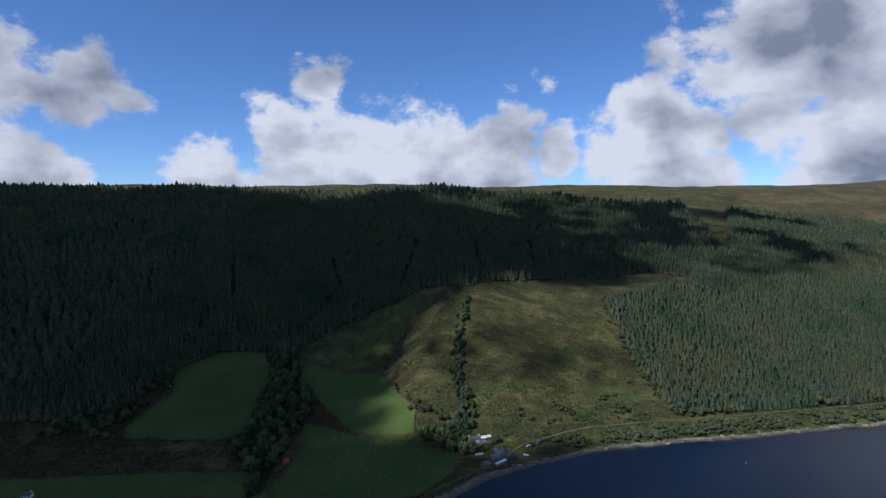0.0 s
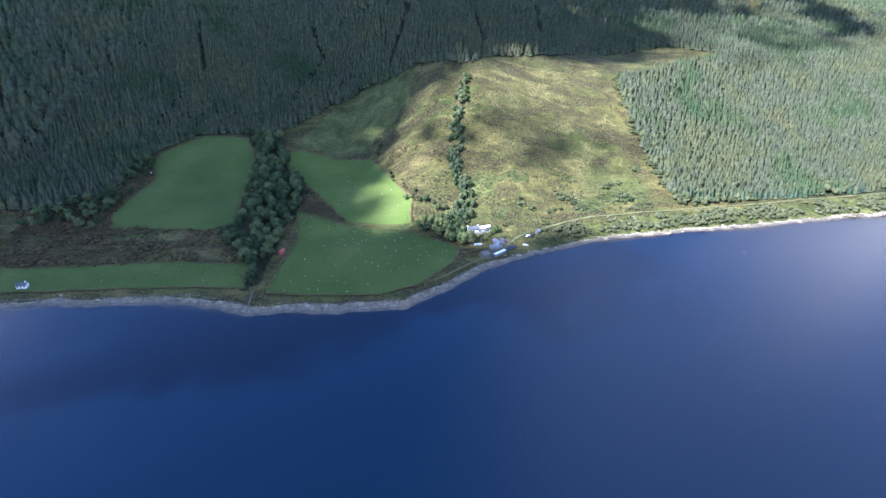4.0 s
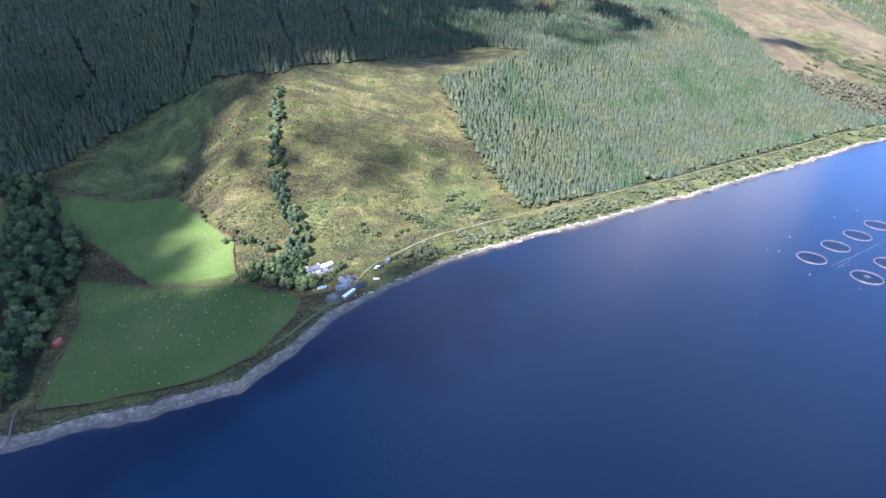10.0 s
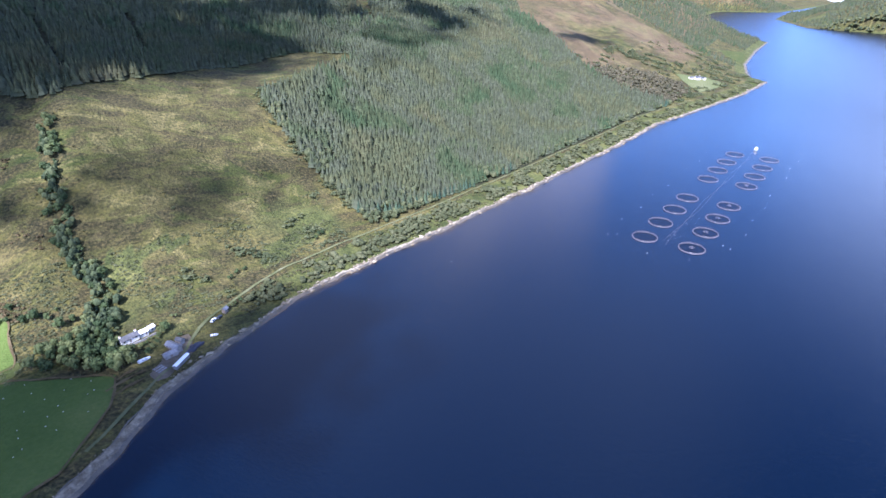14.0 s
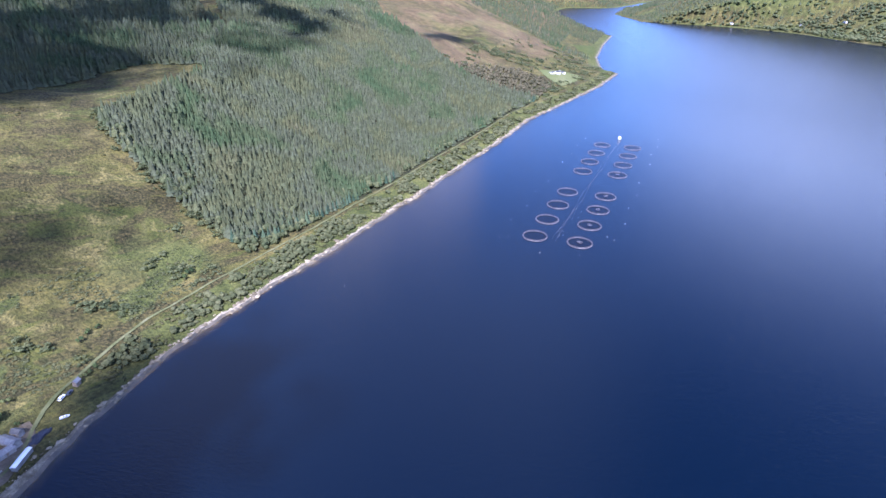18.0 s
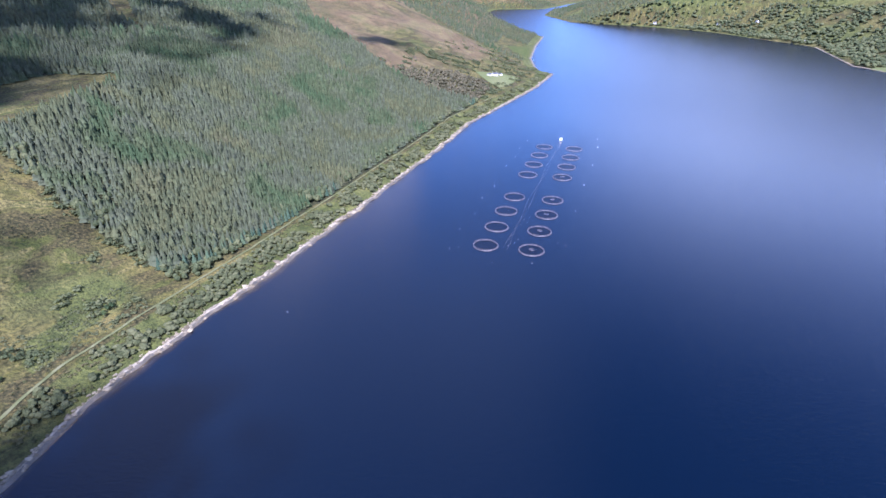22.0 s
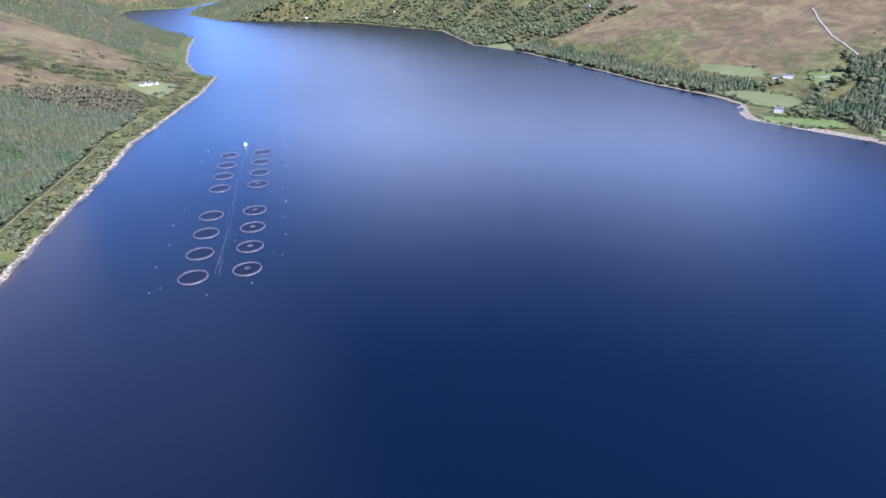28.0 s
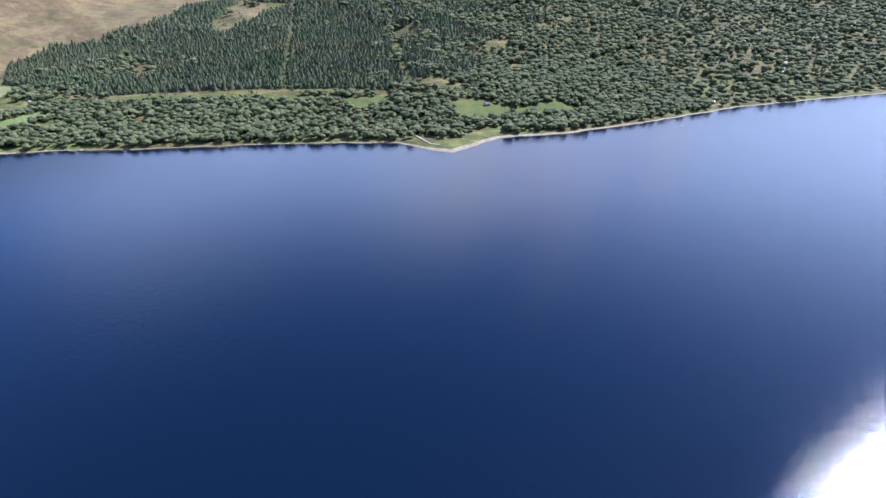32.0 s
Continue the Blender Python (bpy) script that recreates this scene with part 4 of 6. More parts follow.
def make_ledges():
    """Bare pale rock between the bushes and the water, in broken lengths."""
    for x0, x1, seed in ((66, 330, 48), (330, 640, 49), (640, 1225, 50)):
        x = np.arange(x0, x1, 1.5)
        half = np.maximum(0.35 + 1.5 * wobble(x, x, 26, seed) + 0.9 * wobble(x, x, 8, seed + 0.5) + 0.5 * wobble(x, x, 3, seed + 0.7), 0.05)
        mid = shore_n(x) + 1.3 + 0.8 * wobble(x, x, 17, seed + 0.2)
        ribbon("rock_ledge", np.stack([x, mid], -1), (half, half * 1.1), LEDGE, "pale bare rock ledge along the waterline", "rocks", 0.62)


make_ground()
make_covers()
make_ledges()


# ---- trees ----
def tiered(rng, tiers=((0.50, 0.05, 0.50), (0.39, 0.27, 0.68), (0.27, 0.46, 0.84), (0.16, 0.66, 1.0)), sides=7):
    """A conifer crown one unit high and wide: skirts of drooping branches, one over the other."""
    verts, faces = [], []
    for r, low, high in tiers:
        k, turn = len(verts), rng.uniform(0, 6.28)
        for j in range(sides):
            a = turn + 2 * math.pi * (j + rng.uniform(-0.2, 0.2)) / sides
            q = r * rng.uniform(0.72, 1.15)
            verts.append((q * math.cos(a), q * math.sin(a), low + rng.uniform(-0.04, 0.05)))
        verts.append((rng.uniform(-0.02, 0.02), rng.uniform(-0.02, 0.02), high))
        faces += [(k + j, k + (j + 1) % sides, k + sides) for j in range(sides)]
    return np.array(verts), np.array(faces)


def leaf_ball(rng, lumps, leaves, leaf, core=0.78):
    """A crown one unit high and about one wide: rough lumps of foliage with tilted leaf clumps round them."""
    verts, faces = [], []
    bm = bmesh.new()
    bmesh.ops.create_icosphere(bm, subdivisions=1, radius=1)
    bm.verts.index_update()
    ball, sides = [np.array(v.co) for v in bm.verts], [[v.index for v in f.verts] for f in bm.faces]
    bm.free()
    for cx, cy, cz, r in lumps if core else ():
        k = len(verts)
        verts += [np.array((cx, cy, cz)) + d * r * core * rng.uniform(0.78, 1.18) for d in ball]
        faces += [(k + a, k + b_, k + c) for a, b_, c in sides]
    for _ in range(leaves):
        cx, cy, cz, r = lumps[rng.integers(len(lumps))]
        d = rng.normal(size=3)
        d[2] = abs(d[2]) * 1.1 - 0.35
        d /= np.linalg.norm(d)
        p = np.array((cx, cy, cz)) + d * r * rng.uniform(0.8, 1.12)
        n = d + rng.normal(size=3) * 0.3
        n /= np.linalg.norm(n)
        a = np.cross(n, rng.normal(size=3))
        a /= np.linalg.norm(a)
        b, s = np.cross(n, a), leaf * rng.uniform(0.6, 1.3)
        k = len(verts)
        verts += [p + a * s, p + b * s * 0.9, p - a * s * 0.9, p - b * s]
        faces += [(k, k + 1, k + 2), (k, k + 2, k + 3)]
    return np.array(verts), np.array(faces)


def lumps_for(rng, n, low=0.3):
    out = []
    for _ in range(n):
        a, q = rng.uniform(0, 6.28), rng.uniform(0, 0.3)
        z = rng.uniform(low, 0.78)
        out.append((q * math.cos(a), q * math.sin(a), z, rng.uniform(0.16, 0.27) * (1.15 - 0.5 * abs(z - 0.5))))
    return out


def plant(name, templates, places, material, label, category, rng):
    """Many plants joined into one mesh. places: rows of x, y, z, height, width."""
    verts, faces, base = [], [], 0
    which = rng.integers(len(templates), size=len(places))
    for k, (tv, tf) in enumerate(templates):
        p = places[which == k]
        if not len(p):
            continue
        a = rng.uniform(0, 6.28, len(p))
        c, s = np.cos(a)[:, None], np.sin(a)[:, None]
        lean = rng.normal(0, 0.03, (len(p), 2))
        z = tv[None, :, 2] * p[:, 3:4]
        x = (tv[None, :, 0] * c - tv[None, :, 1] * s) * p[:, 4:5] + p[:, 0:1] + lean[:, :1] * z
        y = (tv[None, :, 0] * s + tv[None, :, 1] * c) * p[:, 4:5] + p[:, 1:2] + lean[:, 1:] * z
        verts.append(np.stack([x, y, z + p[:, 2:3]], -1).reshape(-1, 3))
        faces.append((tf[None] + (np.arange(len(p)) * len(tv))[:, None, None]).reshape(-1, 3) + base)
        base += len(p) * len(tv)
    ob = solid(name, np.concatenate(verts), np.concatenate(faces), material)
    return tagged(ob, label, category, kind="stuff")


def scatter(rng, x0, x1, y0, y1, gap, keep):
    """Jittered places in a rectangle, those that keep allows."""
    gx, gy = np.meshgrid(np.arange(x0, x1, gap), np.arange(y0, y1, gap))
    x = (gx + rng.uniform(-0.42, 0.42, gx.shape) * gap).ravel()
    y = (gy + rng.uniform(-0.42, 0.42, gy.shape) * gap).ravel()
    k = keep(x, y)
    return x[k], y[k]


def rows_of(rng, x, y, tall, spread, ratio, ages=1.0):
    h = rng.normal(tall, spread, len(x)).clip(tall * 0.5, tall * 1.5) * ages
    return np.stack([x, y, height(x, y) - 0.3, h, h * ratio * rng.uniform(0.8, 1.2, len(x))], -1)


RNG = np.random.default_rng(7)
SPRUCES = [tiered(RNG) for _ in range(7)]
BROADLEAVES = [leaf_ball(RNG, lumps_for(RNG, 3), 9, 0.11, 1.15) for _ in range(8)]
SHRUBS = [leaf_ball(RNG, lumps_for(RNG, 4, 0.15), 26, 0.15, 0) for _ in range(4)]


def off_rides(x, y, wide=3.2):
    ok = np.ones(len(x), bool)
    for line in RIDES:
        ok &= from_line(x, y, line) > wide * (1 + 0.5 * wobble(x, y, 30, 17))
    return ok


def make_forests():
    def west(x, y):
        return inside(x, y, SPRUCE_WEST) & off_rides(x, y)

    def east(x, y):
        return inside(x, y, SPRUCE_EAST) & ~inside(x, y, SPRUCE_WEST) & (y > road_y(x) + 5)

    for keep, label in ((west, "dense dark spruce plantation on the hillside"), (east, "dense spruce plantation above the shore track")):
        rows = []
        for x0, x1, y0, y1, gap in ((-420, -60, 470, 860, 4.6), (-60, 560, 470, 860, 4.2), (560, 1000, 470, 860, 5.2), (-420, 700, 860, 1180, 6.8), (-1300, -420, 440, 1180, 10.5), (-1700, 1000, 1180, 1740, 14.0), (700, 1000, 860, 1180, 7.0)):
            x, y = scatter(RNG, x0, x1, y0, y1, gap, keep)
            ages = 1 + 0.22 * wobble(x, y, 55, 40) + 0.14 * wobble(x, y, 18, 42)
            rows.append(rows_of(RNG, x, y, 8.0 + 0.85 * gap, 1.7, 1.6 * gap / (8.0 + 0.85 * gap), ages))
        plant("spruce_forest", SPRUCES, np.concatenate(rows), NEEDLES, label, "forest", RNG)
    # broadleaves along the foot and the western edge of the plantation, birches by the farm beyond it
    def fringe(x, y):
        low = from_line(x, y, SPRUCE_EAST[2:10])
        foot = (y - road_y(x) > 4) & (y - road_y(x) < 26 - 0.02 * x) & (x > 215) & (x < 840)
        return (inside(x, y, SPRUCE_EAST) & (wobble(x, y, 22, 43) + 0.5 * wobble(x, y, 9, 44) > -0.5 + 0.05 * np.minimum(low, 60))) | (foot & (wobble(x, y, 16, 45) > -0.35))

    x, y = scatter(RNG, 195, 840, 480, 690, 5.4, fringe)
    plant("broadleaf_wood", BROADLEAVES, rows_of(RNG, x, y, 7.0, 1.8, 0.95), LEAVES, "green birches along the edge of the plantation", "woodland", RNG)
    x, y = scatter(RNG, 770, 970, 595, 750, 4.8, lambda x, y: inside(x, y, BIRCH_WOOD) & (y > road_y(x) + 5))
    plant("broadleaf_wood", BROADLEAVES, rows_of(RNG, x, y, 5.5, 1.4, 1.15), BIRCH, "low brownish birch wood beside the white farm", "woodland", RNG)

    # south shore: broadleaf woods by the water, spruce above, scattered trees on the heather
    def clear(x, y):
        ok = np.ones(len(x), bool)
        for outline in SOUTH_FIELDS:
            ok &= ~inside(x, y, outline)
        return ok & (from_line(x, y, [(840, -338), (812, -306)]) > 17) & (from_line(x, y, [(936, -440), (900, -400)]) > 14)

    def south_spruce(x, y):
        w = shore_s(x) - y
        block_ = inside(x, y, SOUTH_SPRUCE) & ~inside(x, y, SOUTH_CLEARING) & ~inside(x, y, SOUTH_BARE)
        block_ &= (np.abs(x - 10 - 0.06 * w - 9 * wobble(x, y, 40, 96)) > 8) & (np.abs(x - 190 - 0.1 * w) > 4)
        for level in (250, 345, 470, 610):
            block_ &= np.abs(w - level - 0.06 * x - 10 * wobble(x, y, 140, level)) > 4.5
        block_ &= wobble(x, y, 60, 20) + 0.5 * wobble(x, y, 24, 21) > np.interp(x, [-420, -150, 60, 150], [0.5, 0.1, -0.6, -2.0])
        strip = (x > 930) & (x < 1600) & (w > 10) & (w < 88 + 22 * wobble(x, y, 50, 22))
        glen = inside(x, y, FAR_BLOCK) & (wobble(x, y, 30, 68) > -0.8)
        glen |= inside(x, y, GLEN_WOOD) & (wobble(x, y, 25, 64) > -0.35)
        return (block_ | strip | glen) & clear(x, y) & (w < 1300)

    def south_leaf(x, y):
        w = shore_s(x) - y
        wood = (x < 490) & (w > 8) & (w < 165 + 14 * wobble(x, y, 60, 23)) & (wobble(x, y, 26, 24) > -0.85)
        wood &= ~((x > -95) & (x < 25) & (w < 40))
        wood |= (w >= 150) & (w < 950) & (wobble(x, y, 30, 25) + 0.5 * wobble(x, y, 80, 37) > np.interp(x, [-400, -100, 50, 170], [-0.7, -0.5, 0.1, 1.5]))
        wood |= inside(x, y, SOUTH_CLEARING) & (wobble(x, y, 17, 38) > 0.0)
        wood |= (x >= -20) & (w > 180) & inside(x, y, SOUTH_SPRUCE) & (wobble(x, y, 38, 39) > 0.72)
        valley = inside(x, y, GLEN_WOOD) & (wobble(x, y, 25, 64) < -0.2)
        valley |= (x >= 470) & (x < 1000) & (w > 14) & (w < 420) & (wobble(x, y, 42, 26) > np.where(x < 640, -0.25, 0.3))
        shore = (x >= 1000) & (x < 1650) & (w > 5) & (w < 40 + 14 * wobble(x, y, 60, 57))
        far = (x >= 1600) & (w > 8) & (w < 430 + 80 * wobble(x, y, 180, 57)) & (wobble(x, y, 60, 28) + 0.8 * wobble(x, y, 21, 59) > -0.75 + 0.0018 * w)
        return (wood | valley | shore | far) & clear(x, y)

    rows = []
    for x0, x1, y0, y1, gap in ((-300, 720, -1000, -560, 6.2), (-1200, -300, -1600, -640, 10.0), (-300, 720, -1600, -1000, 8.5), (780, 1620, -900, 40, 6.4), (620, 780, -560, -360, 6.4), (640, 780, -1010, -560, 6.4)):
        x, y = scatter(RNG, x0, x1, y0, y1, gap, south_spruce)
        rows.append(rows_of(RNG, x, y, 11.0, 1.8, 0.145 * gap, 1 + 0.2 * wobble(x, y, 60, 36)))
    plant("spruce_forest", SPRUCES, np.concatenate(rows), NEEDLES, "blocks of dark spruce on the south hillside", "forest", RNG)
    rows = []
    for x0, x1, y0, y1, gap in ((-420, 660, -800, -430, 8.4), (-1300, -420, -1500, -600, 17.0), (-420, 660, -1300, -800, 13.5), (660, 1700, -800, 100, 9.4), (1700, 2600, -800, 1000, 14.5)):
        x, y = scatter(RNG, x0, x1, y0, y1, gap, south_leaf)
        rows.append(rows_of(RNG, x, y, 5.6 + 0.35 * gap, 1.5, 1.64))
    plant("broadleaf_wood", BROADLEAVES, np.concatenate(rows), LEAVES, "rounded broadleaf woodland along the south shore", "woodland", RNG)

    # north side: shrubs between track and shore, bracken clumps on the hill, birch scrub
    def scrub(x, y):
        v = y - shore_n(x)
        upper = (x > 120) & (v > 36) & (v < 60) & (wobble(x, y, 20, 30) + 0.6 * wobble(x, y, 8, 35) > 0.35)
        hill = (x > -60) & (x < 215) & (v > 34) & (v < 130) & (wobble(x, y, 17, 31) + 0.5 * wobble(x, y, 70, 41) > 0.85)
        edge = (np.abs(from_line(x, y, SPRUCE_EAST[1:8])) < 7) & (wobble(x, y, 14, 32) > -0.1)
        moor = (x > 760) & (x < 1300) & (v > 36) & (v < 230) & (wobble(x, y, 12, 33) + 0.8 * wobble(x, y, 60, 34) > 0.55)
        return upper | hill | edge | moor

    def gully(x, y):
        return (from_line(x, y, GULLY_LINE) < np.interp(y, [450, 490, 520, 600], [9, 7.0, 4.6, 3.4])) & (wobble(x, y, 9, 98) > -0.3)

    def verge(x, y):
        v = y - shore_n(x)
        return (x > 84) & (v > 6) & (v < 28) & (wobble(x, y, 15, 29) > -0.45)

    x, y = scatter(RNG, -60, 1300, 400, 820, 3.6, scrub)
    k = np.abs(y - road_y(x)) > 3.5
    gx, gy = scatter(RNG, -10, 60, 440, 610, 3.0, gully)
    plant("broadleaf_wood", BROADLEAVES, rows_of(RNG, gx, gy, 5.6, 2.4, 0.85), ALDER, "straggling dark green trees along the stream gully", "woodland", RNG)
    plant("scrub", SHRUBS, rows_of(RNG, x[k], y[k], 3.2, 1.0, 1.7), LEAVES, "low green scrub and bushes on the hill and moor", "scrub", RNG)
    x, y = scatter(RNG, 84, 1200, 400, 680, 3.0, verge)
    k = np.abs(y - road_y(x)) > 3.0
    k &= wobble(x, y, 9, 46) > -0.2
    plant("scrub", SHRUBS, rows_of(RNG, x[k], y[k], 1.1, 0.4, 2.8), TUSSOCK, "rough olive grass beside the shore track", "scrub", RNG)
    x, y = scatter(RNG, 84, 1200, 400, 680, 3.2, verge)
    v = y - shore_n(x)
    k = (np.abs(y - road_y(x)) > 4.0) & (wobble(x, y, 21, 46) + 0.6 * wobble(x, y, 7, 47) > np.interp(x, [84, 130, 420, 700, 1200], [0.5, -0.75, -0.75, -0.2, 0.1]) + 0.04 * np.abs(v - 11))
    plant("scrub", BROADLEAVES, rows_of(RNG, x[k], y[k], 3.4, 1.1, 1.5), GORSE, "dark olive bushes between track and shore", "scrub", RNG)
    x, y = scatter(RNG, -420, -140, 388, 470, 4.5, lambda x, y: (y > road_y(x) + 28) & ~inside(x, y, FIELD_UPPER) & ~inside(x, y, FIELD_LOW) & ~inside(x, y, STREAM_WOOD) & (wobble(x, y, 17, 34) > -0.55))
    plant("scrub", SHRUBS, rows_of(RNG, x, y, 2.4, 0.7, 2.1), FROND, "brown and green scrub on the bank between two fields", "scrub", RNG)


make_forests()


def make_rough_growth():
    def far_north(x, y):
        v = y - shore_n(x)
        return (x > 1330) & (v > 25) & (v < 900) & (wobble(x, y, 170, 71) > -0.75 - 0.4 * ease(1700, 1900, x)) & ~((x > 1380) & (x < 1640) & (v < 110))

    def far_south(x, y):
        w = shore_s(x) - y
        return (x > 2450) & (w > 15) & (w < 700) & (wobble(x, y, 150, 72) + 0.6 * wobble(x, y, 40, 69) > -0.6)

    rows = []
    for keep, x0, x1, y0, y1, gap in ((far_north, 1330, 2100, 700, 2000, 11.0), (far_north, 2100, 3900, 700, 2700, 18.0), (far_south, 2450, 3600, -200, 1500, 17.0)):
        x, y = scatter(RNG, x0, x1, y0, y1, gap, keep)
        rows.append(rows_of(RNG, x, y, 6 + 0.45 * gap, 1.8, 0.32 + 0.02 * gap))
    plant("far_wood", SPRUCES, np.concatenate(rows), NEEDLES, "distant wooded slopes at the head of the loch", "forest", RNG)
    tufts = [leaf_ball(RNG, lumps_for(RNG, 3, 0.1), 9, 0.26, 0) for _ in range(4)]

    def hill(x, y):
        v = y - shore_n(x)
        bare = ~inside(x, y, SPRUCE_WEST) & ~inside(x, y, SPRUCE_EAST) & ~inside(x, y, FIELD_LIT) & ~inside(x, y, FIELD_SHEEP) & ~inside(x, y, STREAM_WOOD)
        return bare & (v > 37) & (x > -110) & (wobble(x, y, 24, 73) + 0.6 * wobble(x, y, 7, 74) > 0.55)

    x, y = scatter(RNG, -110, 400, 440, 760, 3.4, hill)
    plant("tussocks", tufts, rows_of(RNG, x, y, 0.8, 0.3, 2.8), TUSSOCK, "rough tussock grass on the open hillside", "grass", RNG)

    def bracken(x, y):
        v = y - shore_n(x)
        low = (v > 34) & (v < 95) & (x > -25) & (x < 190) & (wobble(x, y, 28, 75) + 0.4 * wobble(x, y, 9, 76) > 0.28)
        bank = (x > -75) & (x < 8) & (v > 92) & (v < 150) & (wobble(x, y, 18, 77) > -0.3) & ~inside(x, y, FIELD_LIT)
        return (low | bank) & (np.abs(y - road_y(x)) > 4) & ~inside(x, y, [(10, 402), (14, 452), (60, 452), (60, 402)])

    def dead_bracken(x, y):
        bank = (x > -153) & (x < -78) & (y > 446) & (y < 560)
        edge = (x > -345) & (x < -270) & (y > 430) & (y < 600)
        foot = (x > -70) & (x < 0) & (y > 470) & (y < 600) & (wobble(x, y, 20, 91) > 0.45)
        return (bank | edge | foot) & ~inside(x, y, FIELD_LIT) & ~inside(x, y, FIELD_SHEEP) & ~inside(x, y, FIELD_UPPER) & ~inside(x, y, STREAM_WOOD) & ~inside(x, y, SPRUCE_WEST)

    x, y = scatter(RNG, -350, 0, 430, 610, 2.8, dead_bracken)
    plant("bracken", SHRUBS, rows_of(RNG, x, y, 1.5, 0.5, 2.2), FROND, "brown dying bracken on the field banks", "bracken", RNG)

    def south_gaps(x, y):
        w = shore_s(x) - y
        ok = (x < 560) & (w > 165) & (w < 900) & (wobble(x, y, 26, 92) > 0.1)
        ok |= (x > 460) & (x < 930) & (w > 20) & (w < 420) & (wobble(x, y, 34, 93) + 0.9 * wobble(x, y, 14, 66) > 0.6)
        ok |= (from_line(x, y, BURN_LINE) < 30) & (wobble(x, y, 19, 67) > -0.45)
        ok |= (x > 1560) & (x < 2400) & (w > 40) & (w < 520) & (wobble(x, y, 60, 94) + 0.9 * wobble(x, y, 17, 60) > 0.75)
        for outline in SOUTH_FIELDS:
            ok &= ~inside(x, y, outline)
        return ok

    x, y = scatter(RNG, -700, 2200, -1250, 400, 13.5, south_gaps)
    plant("scrub", SHRUBS, rows_of(RNG, x, y, 4.0, 1.2, 1.7), LEAVES, "birch scrub in the clearings of the south side", "scrub", RNG)
    def hedges(x, y):
        ok = np.zeros(len(x), bool)
        for outline in GLEN_TURF + GLEN_HAY:
            ok |= (from_line(x, y, outline + outline[:1]) < 4.5) & (wobble(x, y, 22, 99) > -0.25)
        return ok

    x, y = scatter(RNG, 480, 1100, -790, -290, 5.0, hedges)
    plant("hedge", SHRUBS, rows_of(RNG, x, y, 3.2, 1.2, 1.6), LEAVES, "ragged hedges and bushes round the hill-farm fields", "hedge", RNG)
    x, y = scatter(RNG, -80, 200, 420, 600, 2.4, lambda x, y: bracken(x, y) | ((wobble(x, y, 13, 78) > -0.5) & (inside(x, y, GREEN_PATCHES[1]) | inside(x, y, GREEN_PATCHES[2]) | inside(x, y, GREEN_PATCHES[3]) | inside(x, y, FERN_FOOT))))
    plant("bracken", SHRUBS, rows_of(RNG, x, y, 1.0, 0.35, 2.6), GORSE, "green bracken and gorse on the lower hill", "bracken", RNG)


make_rough_growth()


def tree_models():
    """Two broadleaf trees, one bush and one spruce, each with its parts."""
    out = []
    for name, label, leaves in (("broadleaf_tree", "full-crowned green broadleaf tree", 260), ("broadleaf_tree", "full-crowned green broadleaf tree", 230), ("bush", "low rounded green bush", 150)):
        bush = name == "bush"
        base = new(name)
        lumps = lumps_for(RNG, 4 if bush else 9, 0.15 if bush else 0.32)
        bm = bmesh.new()
        top = 0.25 if bush else 0.55
        tube(bm, (0, 0, -0.05), (0.01, 0.01, top), 0.03, 7, 0.012)
        for cx, cy, cz, r in lumps[:5]:
            tube(bm, (0, 0, top * 0.5), (cx * 0.8, cy * 0.8, cz), 0.012, 5, 0.004)
        part("trunk", bm, BARK, base, "grey-brown trunk and limbs")
        tv, tf = leaf_ball(RNG, lumps, leaves, 0.06)
        crown = solid("crown", tv, tf, LEAVES_ONE)
        crown.parent = base
        tagged(base, label, "bush" if bush else "tree")
        out.append(base)
    base = new("spruce_tree")
    tv, tf = tiered(RNG, [(0.19 - 0.026 * k, 0.06 + 0.13 * k, 0.34 + 0.11 * k) for k in range(7)], 11)
    solid("crown", tv, tf, NEEDLES_ONE).parent = base
    part("trunk", tube(bmesh.new(), (0, 0, -0.03), (0, 0, 0.4), 0.016, 6, 0.01), BARK, base, "brown trunk")
    tagged(base, "dark green conical spruce tree", "tree")
    out.append(base)
    return out


TREES = tree_models()
USED = set()


def stand(model, x, y, tall, group="", wide=1.0, label=""):
    m = Matrix.LocRotScale((x, y, float(height(x, y)) - 0.1), Euler((0, 0, RNG.uniform(0, 6.28))), (tall * wide, tall * wide, tall))
    if model not in USED:
        USED.add(model)
        model.matrix_basis = m
        ob = model
    else:
        ob = copy_thing(model, Matrix())
        ob.matrix_basis = m
    return tagged(ob, label, group=group)


